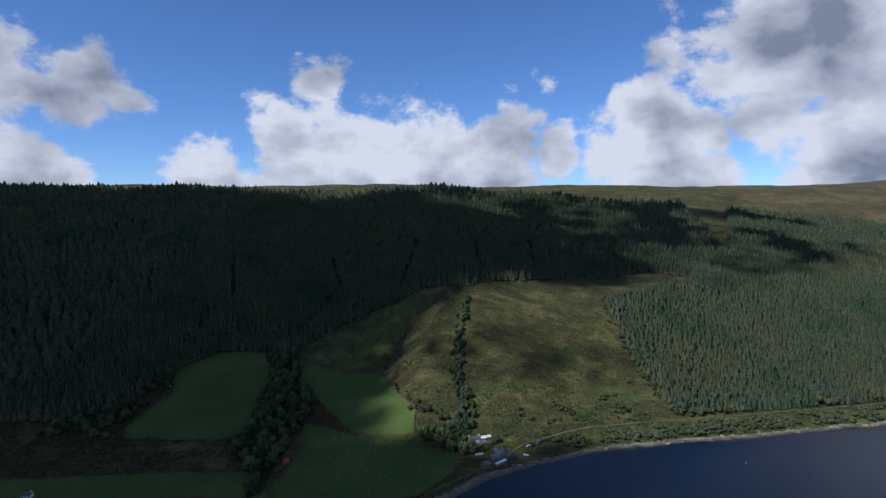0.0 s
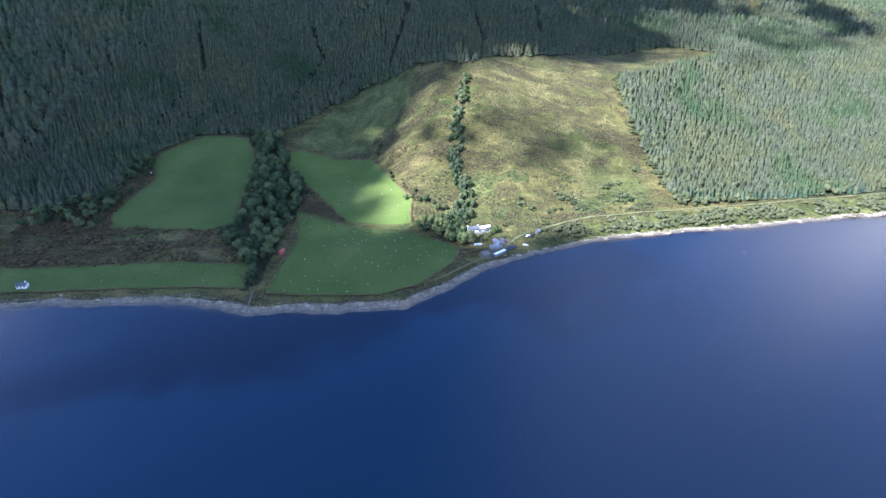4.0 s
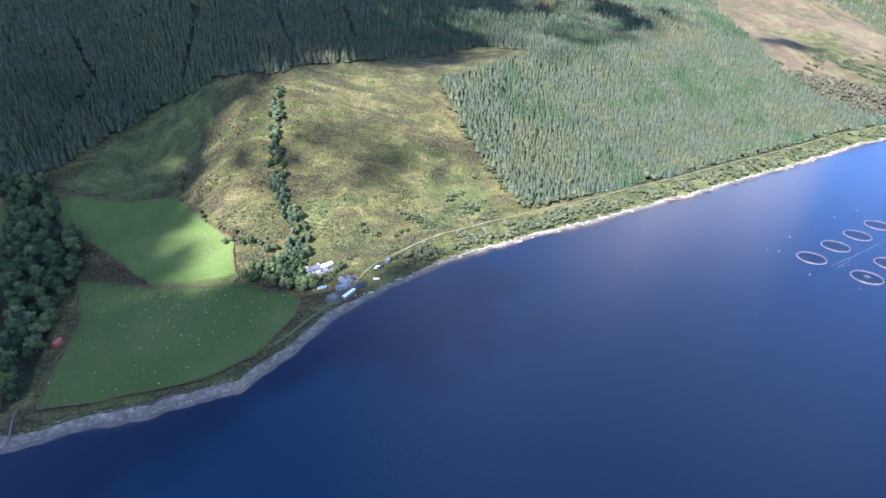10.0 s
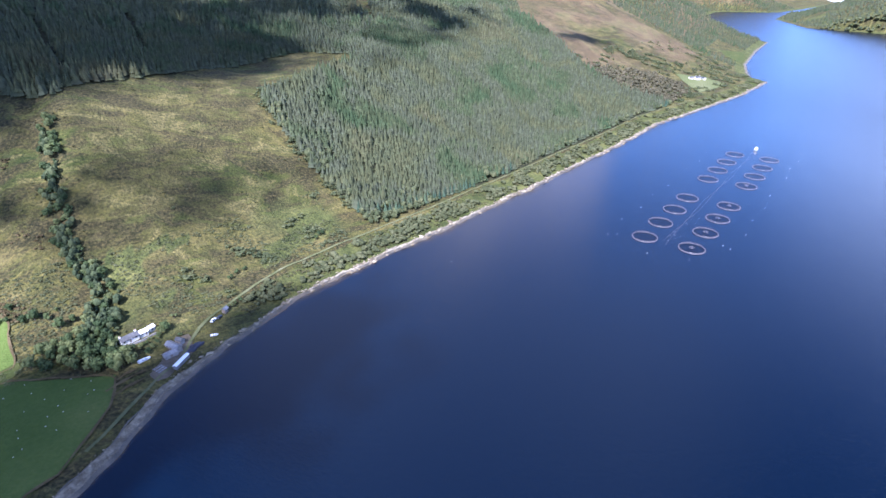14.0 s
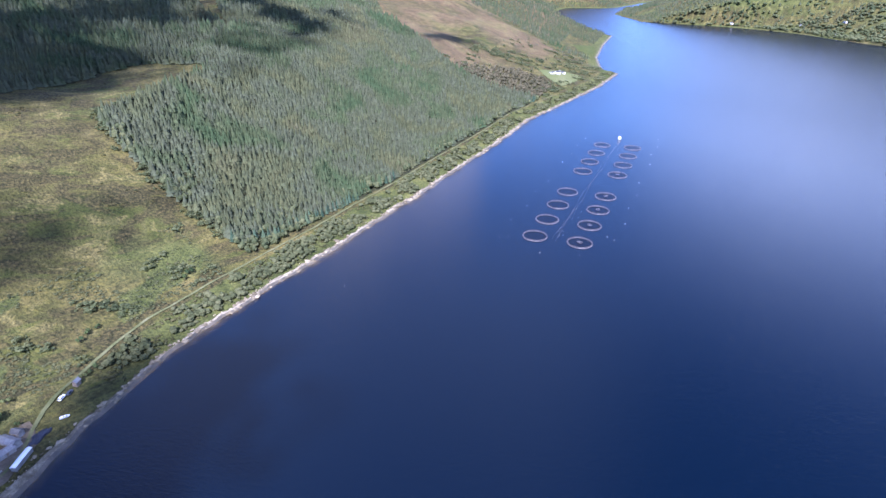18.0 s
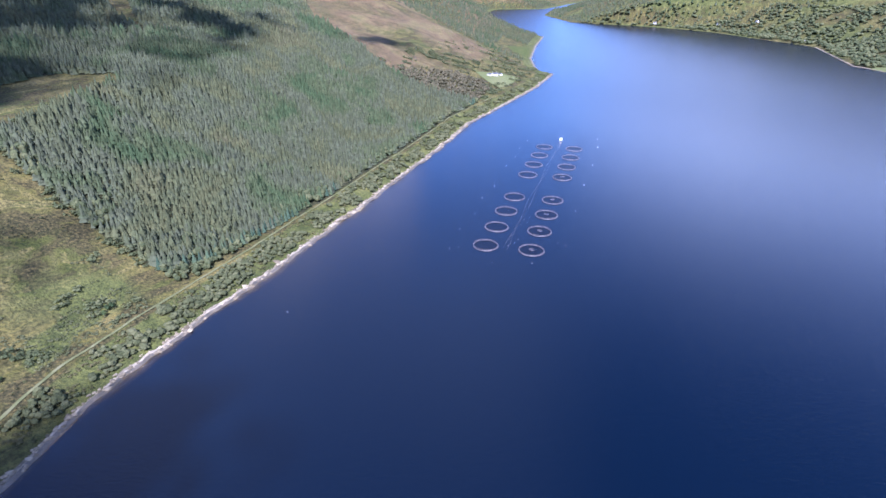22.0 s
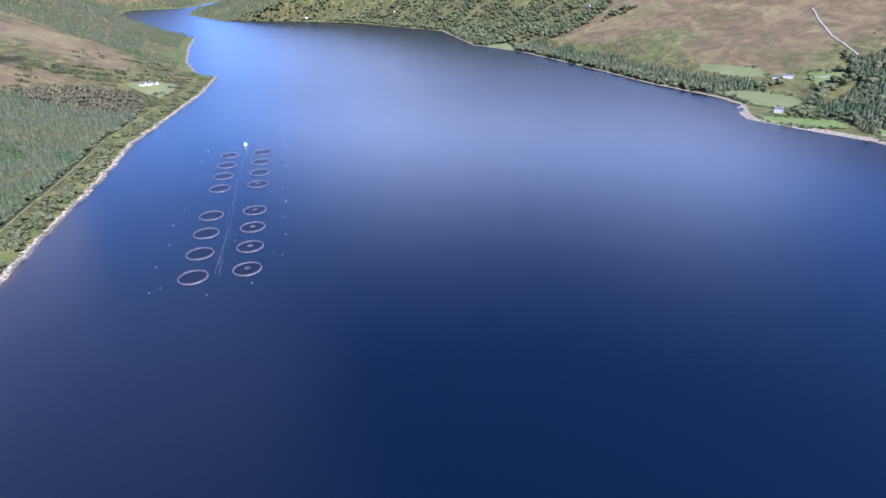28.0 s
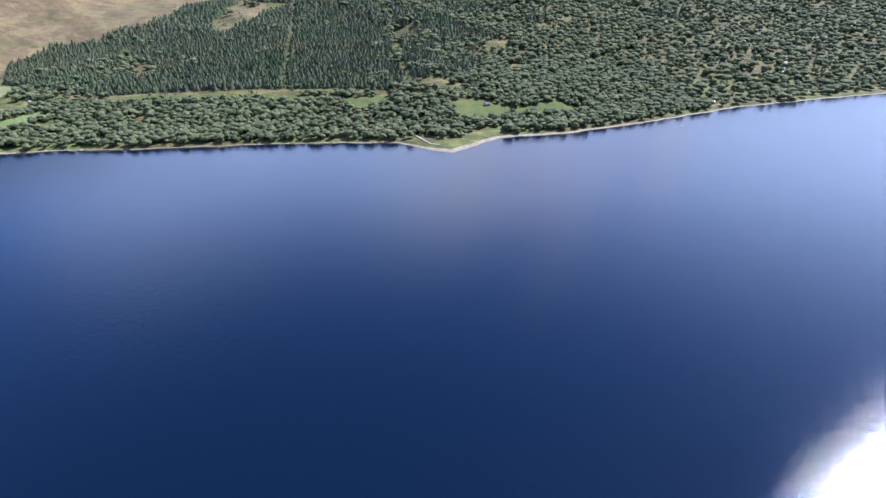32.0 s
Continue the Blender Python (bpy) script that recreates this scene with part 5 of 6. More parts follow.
def make_trees():
    x, y = scatter(RNG, -215, -110, 350, 625, 8.4, lambda x, y: inside(x, y, STREAM_WOOD))
    for k in range(len(x)):
        stand(TREES[k % 2], x[k], y[k], RNG.uniform(8, 13.5), "trees of the stream wood", RNG.uniform(0.9, 1.2))
    x, y = scatter(RNG, -30, 30, 405, 450, 4.6, lambda x, y: inside(x, y, FARM_WOOD))
    for k in range(len(x)):
        if y[k] < 431 + 0.25 * x[k] - 0.02 * x[k] ** 2 and k % 5:
            stand(TREES[k % 2], x[k], y[k], RNG.uniform(7.5, 10.5), "shelter trees by the farm", RNG.uniform(0.9, 1.1))
        else:
            stand(TREES[k % 2], x[k], y[k], RNG.uniform(6, 9.5), "shelter trees by the farm", RNG.uniform(0.8, 1.05))
    for line, gap, tall in ((GULLY_LINE, 2.3, 5.6), (HEDGES[0], 5, 5), (HEDGES[1], 5.5, 6), (HEDGES[2], 8.0, 4.0)):
        for (ax, ay), (bx, by) in zip(line, line[1:]):
            n = int(math.hypot(bx - ax, by - ay) / gap) + 1
            for i in range(n):
                q = (i + RNG.uniform(-0.3, 0.3)) / n
                stand(TREES[int(RNG.integers(2))], ax + (bx - ax) * q + RNG.normal(0, 3.3), ay + (by - ay) * q + RNG.normal(0, 1.5), RNG.uniform(0.6, 1.35) * tall, "trees along the gully", RNG.uniform(0.85, 1.4))
    for bx, by, tall in ((166, 492, 4), (171, 495, 5), (92, 470, 4), (98, 474, 4), (104, 476, 3.5), (50, 447, 4), (13, 453, 8), (8, 460, 7), (43, 439, 7), (16, 424, 9), (30, 424, 4), (33, 427, 3.5), (36, 430, 3), (28, 430, 3.2), (25, 430.5, 3), (31, 431.5, 2.6), (38, 434, 4), (34, 434.5, 2.4), (21, 428, 4), (40, 437, 5), (22, 432, 2.5), (49, 431, 2.5), (86, 445, 3), (90, 447, 3.5), (82, 443, 4)):
        stand(TREES[2 if tall < 6 else 0], bx, by, tall, "", 1.2)
    x, y = scatter(RNG, -345, -283, 445, 575, 8.5, lambda x, y: ~inside(x, y, FIELD_UPPER) & ~inside(x, y, SPRUCE_WEST) & (wobble(x, y, 25, 95) > -0.4))
    for k in range(len(x)):
        stand(TREES[k % 2], x[k], y[k], RNG.uniform(6, 10), "trees at the pasture's edge", RNG.uniform(1.0, 1.3))
    # the front rank of the plantation
    line = SPRUCE_EAST[7:16]
    for (ax, ay), (bx, by) in zip(line, line[1:]):
        n = int(math.hypot(bx - ax, by - ay) / 4.4)
        for i in range(n):
            px, py = ax + (bx - ax) * i / n, ay + (by - ay) * i / n
            if py > float(road_y(px)) + 4:
                stand(TREES[3], px + RNG.normal(0, 0.8), py + RNG.normal(0, 1.2), RNG.uniform(8, 12), "front rank of spruces above the track", 1.15)


make_trees()


# ---- clouds whose shadows lie on the land ----
def make_cloud(cx, cy, rx, ry, turn=0.0, seed=1, thin=0, high=1050.0):
    """A cumulus that shades an ellipse of ground round (cx, cy)."""
    rng = np.random.default_rng(seed)
    lift = (high - 40) / SUN_WAY.z
    blur = min(2.0, max(0.7, min(rx, ry) / 55))
    n, girth = int(60 + rx * ry / 260), int((rx + ry) * 0.28) + 14
    for name, material, lo, hi, count in (("cloud_body", CLOUD, -1e4, -22, n), ("cloud_fringe", WISP, -34, 12 * blur, int(1.4 * girth * blur)), ("cloud_veil", VEIL, -20, 36 * blur, int(1.6 * girth * blur)), ("cloud_mist", MIST, -10, 58 * blur, int(2.0 * girth * blur))):
        if thin:
            material, count = MIST, max(int(count / thin), 6)
        bm = bmesh.new()
        bmesh.ops.create_icosphere(bm, subdivisions=1, radius=1)
        tv = np.array([v.co for v in bm.verts])
        bm.verts.index_update()
        tf = np.array([[v.index for v in f.verts] for f in bm.faces])
        bm.free()
        a = rng.uniform(0, 6.28, count)
        reach = np.hypot(np.cos(a) * rx, np.sin(a) * ry) * (1 + 0.08 * np.sin(3 * a + seed) + 0.06 * np.sin(5 * a + 2 * seed) + 0.05 * np.sin(11 * a + 3 * seed))
        far = np.sqrt(rng.uniform(0, 1, count)) * np.maximum(reach + hi, 8) if name == "cloud_body" else np.maximum(reach + rng.uniform(lo, hi, count), 6)
        px, py = far * np.cos(a) * rx / np.hypot(np.cos(a) * rx, np.sin(a) * ry), far * np.sin(a) * ry / np.hypot(np.cos(a) * rx, np.sin(a) * ry)
        q = np.clip(far / reach, 0, 1)
        c, s = math.cos(turn), math.sin(turn)
        r = rng.uniform(0.6, 1.25, count) * np.minimum((math.sqrt(rx * ry) * 0.13 + 9) * (1.25 - 0.5 * q), 26 + np.maximum(reach - far, 0) * 0.6)
        where = np.stack([cx + px * c - py * s + SUN_WAY.x * lift, cy + px * s + py * c + SUN_WAY.y * lift, high + rng.uniform(-10, 50, count) * (1.1 - q)], -1)
        puff = tv[None] * r[:, None, None] * (1 + 0.2 * rng.normal(size=(count, len(tv), 1)))
        puff[..., 2] *= 0.6
        ob = solid(name, (where[:, None] + puff).reshape(-1, 3), (tf[None] + (np.arange(count) * len(tv))[:, None, None]).reshape(-1, 3), material, True)
        if name == "cloud_body":
            root = new("cloud")
            tagged(root, "white cumulus cloud drifting high above the loch", "cloud", "clouds")
        ob.parent = root


for n, (cx, cy, rx, ry, turn, thin) in enumerate(((-490, 540, 325, 270, 0.0, 0), (-88, 322, 162, 25, 0.47, 0), (-78, 380, 88, 26, 0.0, 0), (-500, 955, 665, 395, 0.0, 0), (-1250, 900, 600, 650, 0.0, 0),
                                                  (300, 1200, 250, 210, 0.1, 2.4), (68, 358, 52, 31, 0.48, 0), (430, 975, 285, 110, 0.05, 4.4), (150, 880, 120, 60, 0.3, 2.6), (640, 965, 140, 44, 0.2, 7.0), (720, 1230, 120, 30, -0.4, 0), (925, 855, 50, 20, -0.4, 1.3),
                                                  (-98, 512, 12, 8, 0.8, 0), (-110, 640, 62, 36, 0.3, 2.0), (35, 562, 125, 34, 0.0, 3.2), (-80, 580, 55, 34, 0.4, 2.6))):
    make_cloud(cx, cy, rx, ry, turn, 30 + n, thin)


# ---- fish farm ----
def make_cage():
    base = new("fish_cage")
    part("outer_ring", ring(bmesh.new(), 10.1, 0.15, 0.1), PIPE, base, "grey floating pipe ring")
    part("inner_ring", ring(bmesh.new(), 9.65, 0.15, 0.1), PIPE, base, "grey floating pipe ring")
    part("handrail", ring(bmesh.new(), 9.8, 0.09, 0.95, 40, 5), PIPE, base)
    for i in range(16):
        a = math.pi * 2 * i / 16
        c, s = math.cos(a), math.sin(a)
        bm = tube(bmesh.new(), (9.8 * c, 9.8 * s, 0.2), (9.8 * c, 9.8 * s, 0.9), 0.06, 5)
        tube(bm, (9.8 * c, 9.8 * s, 0.35), (10.05 * c, 10.05 * s, 0.3), 0.07, 5)
        part("bracket", bm, PIPE, base)
    bm = bmesh.new()
    prev = None
    for q, z in ((9.7, 0.6), (7, 0.45), (4, 0.35), (2.2, 0.55), (0.05, 0.6)):
        now = [bm.verts.new((q * math.cos(2 * math.pi * i / 32), q * math.sin(2 * math.pi * i / 32), z)) for i in range(32)]
        if prev:
            for i in range(32):
                bm.faces.new((prev[i], prev[(i + 1) % 32], now[(i + 1) % 32], now[i]))
        prev = now
    part("bird_net", bm, NET, base, "dark netting stretched over the cage")
    return tagged(base, "round floating fish cage with a dark net", "fish cage", "fish cages in two rows")


def make_spider(cage):
    bm = ring(bmesh.new(), 2.0, 0.1, 1.0, 12, 5)
    for i in range(6):
        a = math.pi * 2 * i / 6
        tube(bm, (0, 0, 1.3), (2.0 * math.cos(a), 2.0 * math.sin(a), 1.0), 0.07, 5)
    part("feed_spreader", bm, PIPE, cage, "pale floating net support hub")


def make_farm_at_sea():
    first = make_cage()
    second = copy_thing(first, Matrix())
    make_spider(second)
    k = 0
    for row, (ox, oy) in enumerate(((389, 347), (400, 312))):
        for i in range(8):
            d = i * 37.2 + (32.0 if i > 3 else 0)
            m = pose(ox + d * 0.975, oy + d * 0.225, 0, 0, 0, 17 * k)
            model = second if row and i < 5 else first
            if k == 0 or (row == 1 and i == 0):
                model.matrix_basis = m
            else:
                copy_thing(model, m)
            k += 1
    # feed pipes run between the rows from the barge
    for shift, r in ((-1.2, 0.05), (1.4, 0.05)):
        pts = [(392 + d * 0.975 + shift, 331 + d * 0.225 + shift + 0.9 * math.sin(d / 17.0 + shift), 0.05) for d in range(0, 330, 8)]
        bm = bmesh.new()
        for a, b in zip(pts, pts[1:]):
            tube(bm, a, b, r, 5)
        tagged(part("feed_pipe", bm, PIPE), "thin pale feed pipe floating between the cages", "pipe", "feed pipes")
    buoy = new("mooring_buoy")
    bm = bmesh.new()
    bmesh.ops.create_uvsphere(bm, u_segments=10, v_segments=6, radius=0.22)
    part("float", bm, WHITE, buoy)
    part("eye", ring(bmesh.new(), 0.2, 0.05, 0.8, 8, 5), PIPE, buoy)
    tagged(buoy, "round white mooring buoy on the water", "buoy", "mooring buoys")
    spots = [(365, 329), (380, 303), (424, 299), (375, 364), (236, 411)]
    for i in range(9):
        d = i * 37.2 + (32.0 if i > 4 else 0)
        spots += [(375 + d * 0.975 - 6, 347 + d * 0.225 + 22 + 3 * (i % 2)), (400 + d * 0.975 + 22, 312 + d * 0.225 - 20 - 3 * (i % 2))]
    for k, (x, y) in enumerate(spots):
        if k == 0:
            buoy.matrix_basis = pose(x, y, 0.15)
        else:
            copy_thing(buoy, pose(x, y, 0.15, 0, 0, 40 * k))
    # a scatter of small net floats by the first cages
    rng = np.random.default_rng(12)
    for _ in range(16):
        d = rng.uniform(4, 75)
        copy_thing(buoy, pose(394 + d * 0.975 + rng.normal(0, 1.5), 330 + d * 0.225 + rng.normal(0, 3.5), 0.08) @ Matrix.Scale(0.6, 4))
    barge = new("feed_barge")
    part("hull", box_mesh((13, 7.5, 2.6), (0, 0, -0.8), 0, 0.5), BLUEHULL, barge, "grey-blue steel hull")
    part("deck", box_mesh((12.6, 7.1, 0.2), (0, 0, 1.8)), TIN, barge, "grey steel deck")
    part("cabin", box_mesh((6.5, 5.2, 3.0), (-2.0, 0, 2.0), 0, 0.15), WHITE, barge, "white cabin")
    part("wheelhouse", box_mesh((3.0, 4.2, 2.2), (-3.0, 0, 5.0), 0, 0.15), WHITE, barge, "white wheelhouse")
    part("cabin_window", box_mesh((6.0, 5.24, 0.8), (-2.0, 0, 3.5)), GLASS, barge)
    part("silo", tube(bmesh.new(), (3.2, 1.6, 2.0), (3.2, 1.6, 5.4), 1.2, 10), WHITE, barge)
    part("silo", tube(bmesh.new(), (3.2, -1.6, 2.0), (3.2, -1.6, 5.4), 1.2, 10), WHITE, barge)
    part("mast", tube(bmesh.new(), (-3, 0, 7.2), (-3, 0, 10.5), 0.12, 6), WHITE, barge)
    barge.matrix_basis = pose(714, 406, 0, 0, 0, 12) @ Matrix.Scale(0.52, 4)
    tagged(barge, "white feed barge moored at the end of the fish cages", "boat")


make_farm_at_sea()


# ---- buildings ----
def gable_house(name, long, deep, wall, rise, wall_mat, roof_mat, label, category="house", windows=3, chimneys=1, door=True, eaves=0.35):
    """A pitched-roof building along its x axis, with its roof slopes, gables, openings and chimneys as parts."""
    base = new(name)
    bm = bmesh.new()
    outline = [(-deep / 2, -0.8), (deep / 2, -0.8), (deep / 2, wall), (0, wall + rise), (-deep / 2, wall)]
    ends = [[bm.verts.new((s * long / 2, y, z)) for y, z in outline] for s in (-1, 1)]
    bm.faces.new(ends[0][::-1])
    bm.faces.new(ends[1])
    for i in range(5):
        j = (i + 1) % 5
        bm.faces.new((ends[0][i], ends[0][j], ends[1][j], ends[1][i]))
    part("wall", bm, wall_mat, base)
    run = math.hypot(deep / 2 + eaves, rise * (deep / 2 + eaves) / (deep / 2))
    tilt = math.degrees(math.atan2(rise, deep / 2))
    for s in (-1, 1):
        slope = box_mesh((long + 2 * eaves, run, 0.16), (0, -s * run / 2, 0))
        part("roof", slope, roof_mat, base, "", Matrix.Translation((0, 0, wall + rise + 0.04)) @ Matrix.Rotation(radians(tilt * s), 4, "X"))
    part("ridge", tube(bmesh.new(), (-long / 2 - eaves, 0, wall + rise + 0.16), (long / 2 + eaves, 0, wall + rise + 0.16), 0.12, 5), roof_mat, base)
    for i in range(windows):
        x = (i + 0.5) / windows * long - long / 2
        for s in (-1, 1):
            if door and s < 0 and i == windows // 2:
                part("door", box_mesh((0.95, 0.12, 2.0), (x, s * (deep / 2 + 0.02), 0)), TIMBER, base, "plank door")
                continue
            pane = part("window", box_mesh((1.0, 0.10, 1.15), (x, s * (deep / 2 + 0.02), 1.05)), GLASS, base)
            part("sill", box_mesh((1.2, 0.2, 0.1), (x, s * (deep / 2 + 0.06), 0.95)), STONEWALL, pane)
    for i in range(chimneys):
        x = (long / 2 - 0.5) * (1 if i == 0 else -1)
        stack = part("chimney", box_mesh((0.9, 0.7, 1.5), (x, 0, wall + rise - 0.5)), wall_mat, base)
        part("pot", tube(bmesh.new(), (x, 0, wall + rise + 1.0), (x, 0, wall + rise + 1.45), 0.16, 7), RUST, stack)
    return tagged(base, label, category)


def put(ob, x, y, turn, sink=0.0):
    ob.matrix_basis = pose(x, y, float(height(x, y)) + 0.45 - sink, 0, 0, turn)
    return ob


def make_farm():
    put(gable_house("farmhouse", 9.5, 4.6, 2.2, 1.5, LIMEWASH, SLATE, "white limewashed farmhouse with a grey slate roof", windows=3, chimneys=2), 24, 438, 15)
    put(gable_house("outbuilding", 4.6, 3.6, 2.0, 1.2, LIMEWASH, LIMEWASH, "small white outbuilding at the farmhouse gable", "outbuilding", 2, 0), 31.6, 440.0, 15)
    put(gable_house("outbuilding", 3.0, 2.6, 2.0, 1.0, LIMEWASH, TIN, "tiny white lean-to by the garden wall", "outbuilding", 1, 0), 15.8, 436.2, 10)
    put(gable_house("outbuilding", 3.4, 2.8, 2.0, 1.0, LIMEWASH, LIMEWASH, "low white shed near the farmhouse", "outbuilding", 1, 0), 36.2, 442, 25)
    put(gable_house("barn", 9.5, 4.0, 2.2, 1.2, STONEWALL, TIN, "grey tin-roofed stone barn beside the yard", "barn", 3, 0), 42.8, 421.6, -68)
    put(gable_house("barn", 7.0, 3.8, 2.0, 1.1, STONEWALL, TIN, "short grey tin-roofed wing of the barn", "barn", 1, 0), 39.6, 416.6, 14)
    put(gable_house("shed", 4.2, 3, 2.2, 1.0, STONEWALL, SLATE, "small grey slate-roofed shed", "shed", 1, 0), 47.0, 425.0, -60)
    put(gable_house("shed", 11.5, 2.3, 1.5, 0.4, TIN, WHITE, "long narrow metal shed with a white roof above the beach", "shed", 0, 0, False, 0.08), 43.0, 408.2, 41)
    put(gable_house("hut", 3.0, 2.4, 2.2, 1.0, TIMBER, TIN, "small weathered hut beside the track", "hut", 1, 0), 78, 441, 30)
    put(gable_house("shed", 4.6, 2.4, 2.0, 0.8, RUST, RUST, "small red-painted shed at the wood's edge", "shed", 1, 0), -123, 402, 62)
    # garden wall, rubble heaps and stacked timber
    bm = bmesh.new()
    for a, b in (((19, 432.5), (30, 435)), ((30, 435), (38, 438))):
        n = 8
        for i in range(n):
            x, y = a[0] + (b[0] - a[0]) * (i + 0.5) / n, a[1] + (b[1] - a[1]) * (i + 0.5) / n
            block(bm, (math.hypot(b[0] - a[0], b[1] - a[1]) / n + 0.1, 0.5, 1.3), (x, y, float(height(x, y)) - 0.2), math.atan2(b[1] - a[1], b[0] - a[0]))
    tagged(part("garden_wall", bm, STONEWALL), "low grey rubble wall round the farmhouse garden", "wall")
    rack = new("timber_stack")
    for i in range(6):
        part("log", tube(bmesh.new(), (-2.6, i * 1.0 - 2.6, 0.3), (2.6, i * 1.0 - 2.6, 0.3), 0.3, 7), TIMBER if i % 2 else STONEWALL, rack)
    put(tagged(rack, "grey timber poles laid out in rows on the grass", "timber"), 32, 409, 25, 0.2)


def make_boat(name, long, label, material):
    base = new(name)
    bm = bmesh.new()
    rows = []
    for x, w in ((-0.5, 0.30), (-0.25, 0.36), (0.1, 0.36), (0.35, 0.22), (0.5, 0.02)):
        rows.append([bm.verts.new((x * long, s * w * long * 0.5, z * long * 0.16)) for s, z in ((-1, 1.0), (-0.7, 0.1), (0, 0.0), (0.7, 0.1), (1, 1.0))])
    for a, b in zip(rows, rows[1:]):
        for i in range(4):
            bm.faces.new((a[i], a[i + 1], b[i + 1], b[i]))
    bm.faces.new(rows[0])
    part("hull", bm, material, base)
    part("thwart", box_mesh((0.3, long * 0.33, 0.06), (-0.12 * long, 0, long * 0.11)), TIMBER, base)
    part("thwart", box_mesh((0.3, long * 0.30, 0.06), (0.15 * long, 0, long * 0.11)), TIMBER, base)
    part("transom", box_mesh((0.08, long * 0.28, long * 0.14), (-0.49 * long, 0, 0.02)), TIMBER, base)
    return tagged(base, label, "boat")


def make_car(body_mat, label):
    base = new("car")
    bm = box_mesh((4.2, 1.75, 0.62), (0, 0, 0.35), 0, 0.12)
    part("body", bm, body_mat, base)
    bm = bmesh.new()
    low = [bm.verts.new((x, y, 0.95)) for x, y in ((-1.9, -0.82), (1.0, -0.82), (1.0, 0.82), (-1.9, 0.82))]
    top = [bm.verts.new((x, y, 1.5)) for x, y in ((-1.6, -0.68), (0.35, -0.68), (0.35, 0.68), (-1.6, 0.68))]
    bm.faces.new(top)
    for i in range(4):
        bm.faces.new((low[i], low[(i + 1) % 4], top[(i + 1) % 4], top[i]))
    part("cabin_glass", bm, GLASS, base)
    part("roof", box_mesh((1.9, 1.34, 0.05), (-0.62, 0, 1.49)), body_mat, base)
    for x in (-1.3, 1.3):
        for s in (-1, 1):
            wheel = part("wheel", tube(bmesh.new(), (x, s * 0.70, 0.32), (x, s * 0.92, 0.32), 0.32, 12), RUBBER, base)
            part("rim", tube(bmesh.new(), (x, s * 0.80, 0.32), (x, s * 0.935, 0.32), 0.18, 8), TIN, wheel)
    return tagged(base, label, "car")


def make_heap():
    """Stores under a dark tarpaulin, with sagging folds."""
    bm = bmesh.new()
    bmesh.ops.create_icosphere(bm, subdivisions=4, radius=1)
    for v in bm.verts:
        x, y, z = v.co
        lump = 1 + 0.16 * math.sin(5 * x + 2 * y) + 0.12 * math.sin(7 * y - 3 * x)
        v.co = (x * 6.2 * lump, y * 2.6 * lump, max(z, -0.1) * 1.3 * lump)
    return tagged(part("covered_heap", bm, TARP), "heap of stores under a dark blue tarpaulin", "heap")


def make_sheep():
    base = new("sheep")
    bm = bmesh.new()
    bmesh.ops.create_icosphere(bm, subdivisions=2, radius=1)
    for v in bm.verts:
        v.co = Vector((v.co.x * 0.62, v.co.y * 0.30, v.co.z * 0.32 + 0.68)) * (1 + 0.05 * math.sin(v.co.x * 23 + v.co.y * 31))
    part("fleece", bm, FLEECE, base)
    bm = tube(bmesh.new(), (0.5, 0, 0.85), (0.86, 0, 0.78), 0.13, 7, 0.07)
    part("head", bm, DARKSKIN, base, "dark face")
    for x in (-0.35, 0.35):
        for s in (-1, 1):
            part("leg", tube(bmesh.new(), (x, s * 0.14, -0.05), (x, s * 0.14, 0.5), 0.05, 5), DARKSKIN, base)
    return tagged(base, "white sheep grazing on the pasture", "sheep", "flock of sheep")


def make_clutter():
    put(make_car(WHITE, "white car parked beside the track"), 69, 436, 40, 0.1)
    put(make_car(PAINT, "dark car parked beside the track"), 73, 437.2, 42, 0.1)
    dinghy = make_boat("dinghy", 4.5, "white rowing boat drawn up on the grass", WHITE)
    put(dinghy, 65, 422, -20, 0.1)
    put(make_boat("boat", 6.5, "white open boat laid up on the grass by the wood", WHITE), 27, 418.6, 10, 0.1)
    put(make_heap(), 53, 418, 25, 0.5)
    ob = copy_thing(dinghy, pose(-346, -525, -0.15, 0, 0, 60))
    tagged(ob, "white rowing boat moored off the south shore", "boat")
    first = make_sheep()
    x, y = scatter(RNG, -130, 10, 350, 470, 7.0, lambda x, y: inside(x, y, FIELD_SHEEP) & (RNG.uniform(size=len(x)) < 0.42 - 0.35 * wobble(x, y, 30, 51)))
    a, b = scatter(RNG, -260, -140, 360, 392, 9.0, lambda x, y: inside(x, y, FIELD_LOW) & (RNG.uniform(size=len(x)) < 0.15))
    c, d = scatter(RNG, -150, -30, 440, 570, 15.0, lambda x, y: inside(x, y, FIELD_LIT) & (RNG.uniform(size=len(x)) < 0.12))
    x, y = np.concatenate([x, a, c]), np.concatenate([y, b, d])
    for k in range(len(x)):
        m = pose(x[k], y[k], float(height(x[k], y[k])) + 0.46, 0, 0, RNG.uniform(0, 360)) @ Matrix.Scale(0.8, 4)
        if k == 0:
            first.matrix_basis = m
        else:
            copy_thing(first, m)


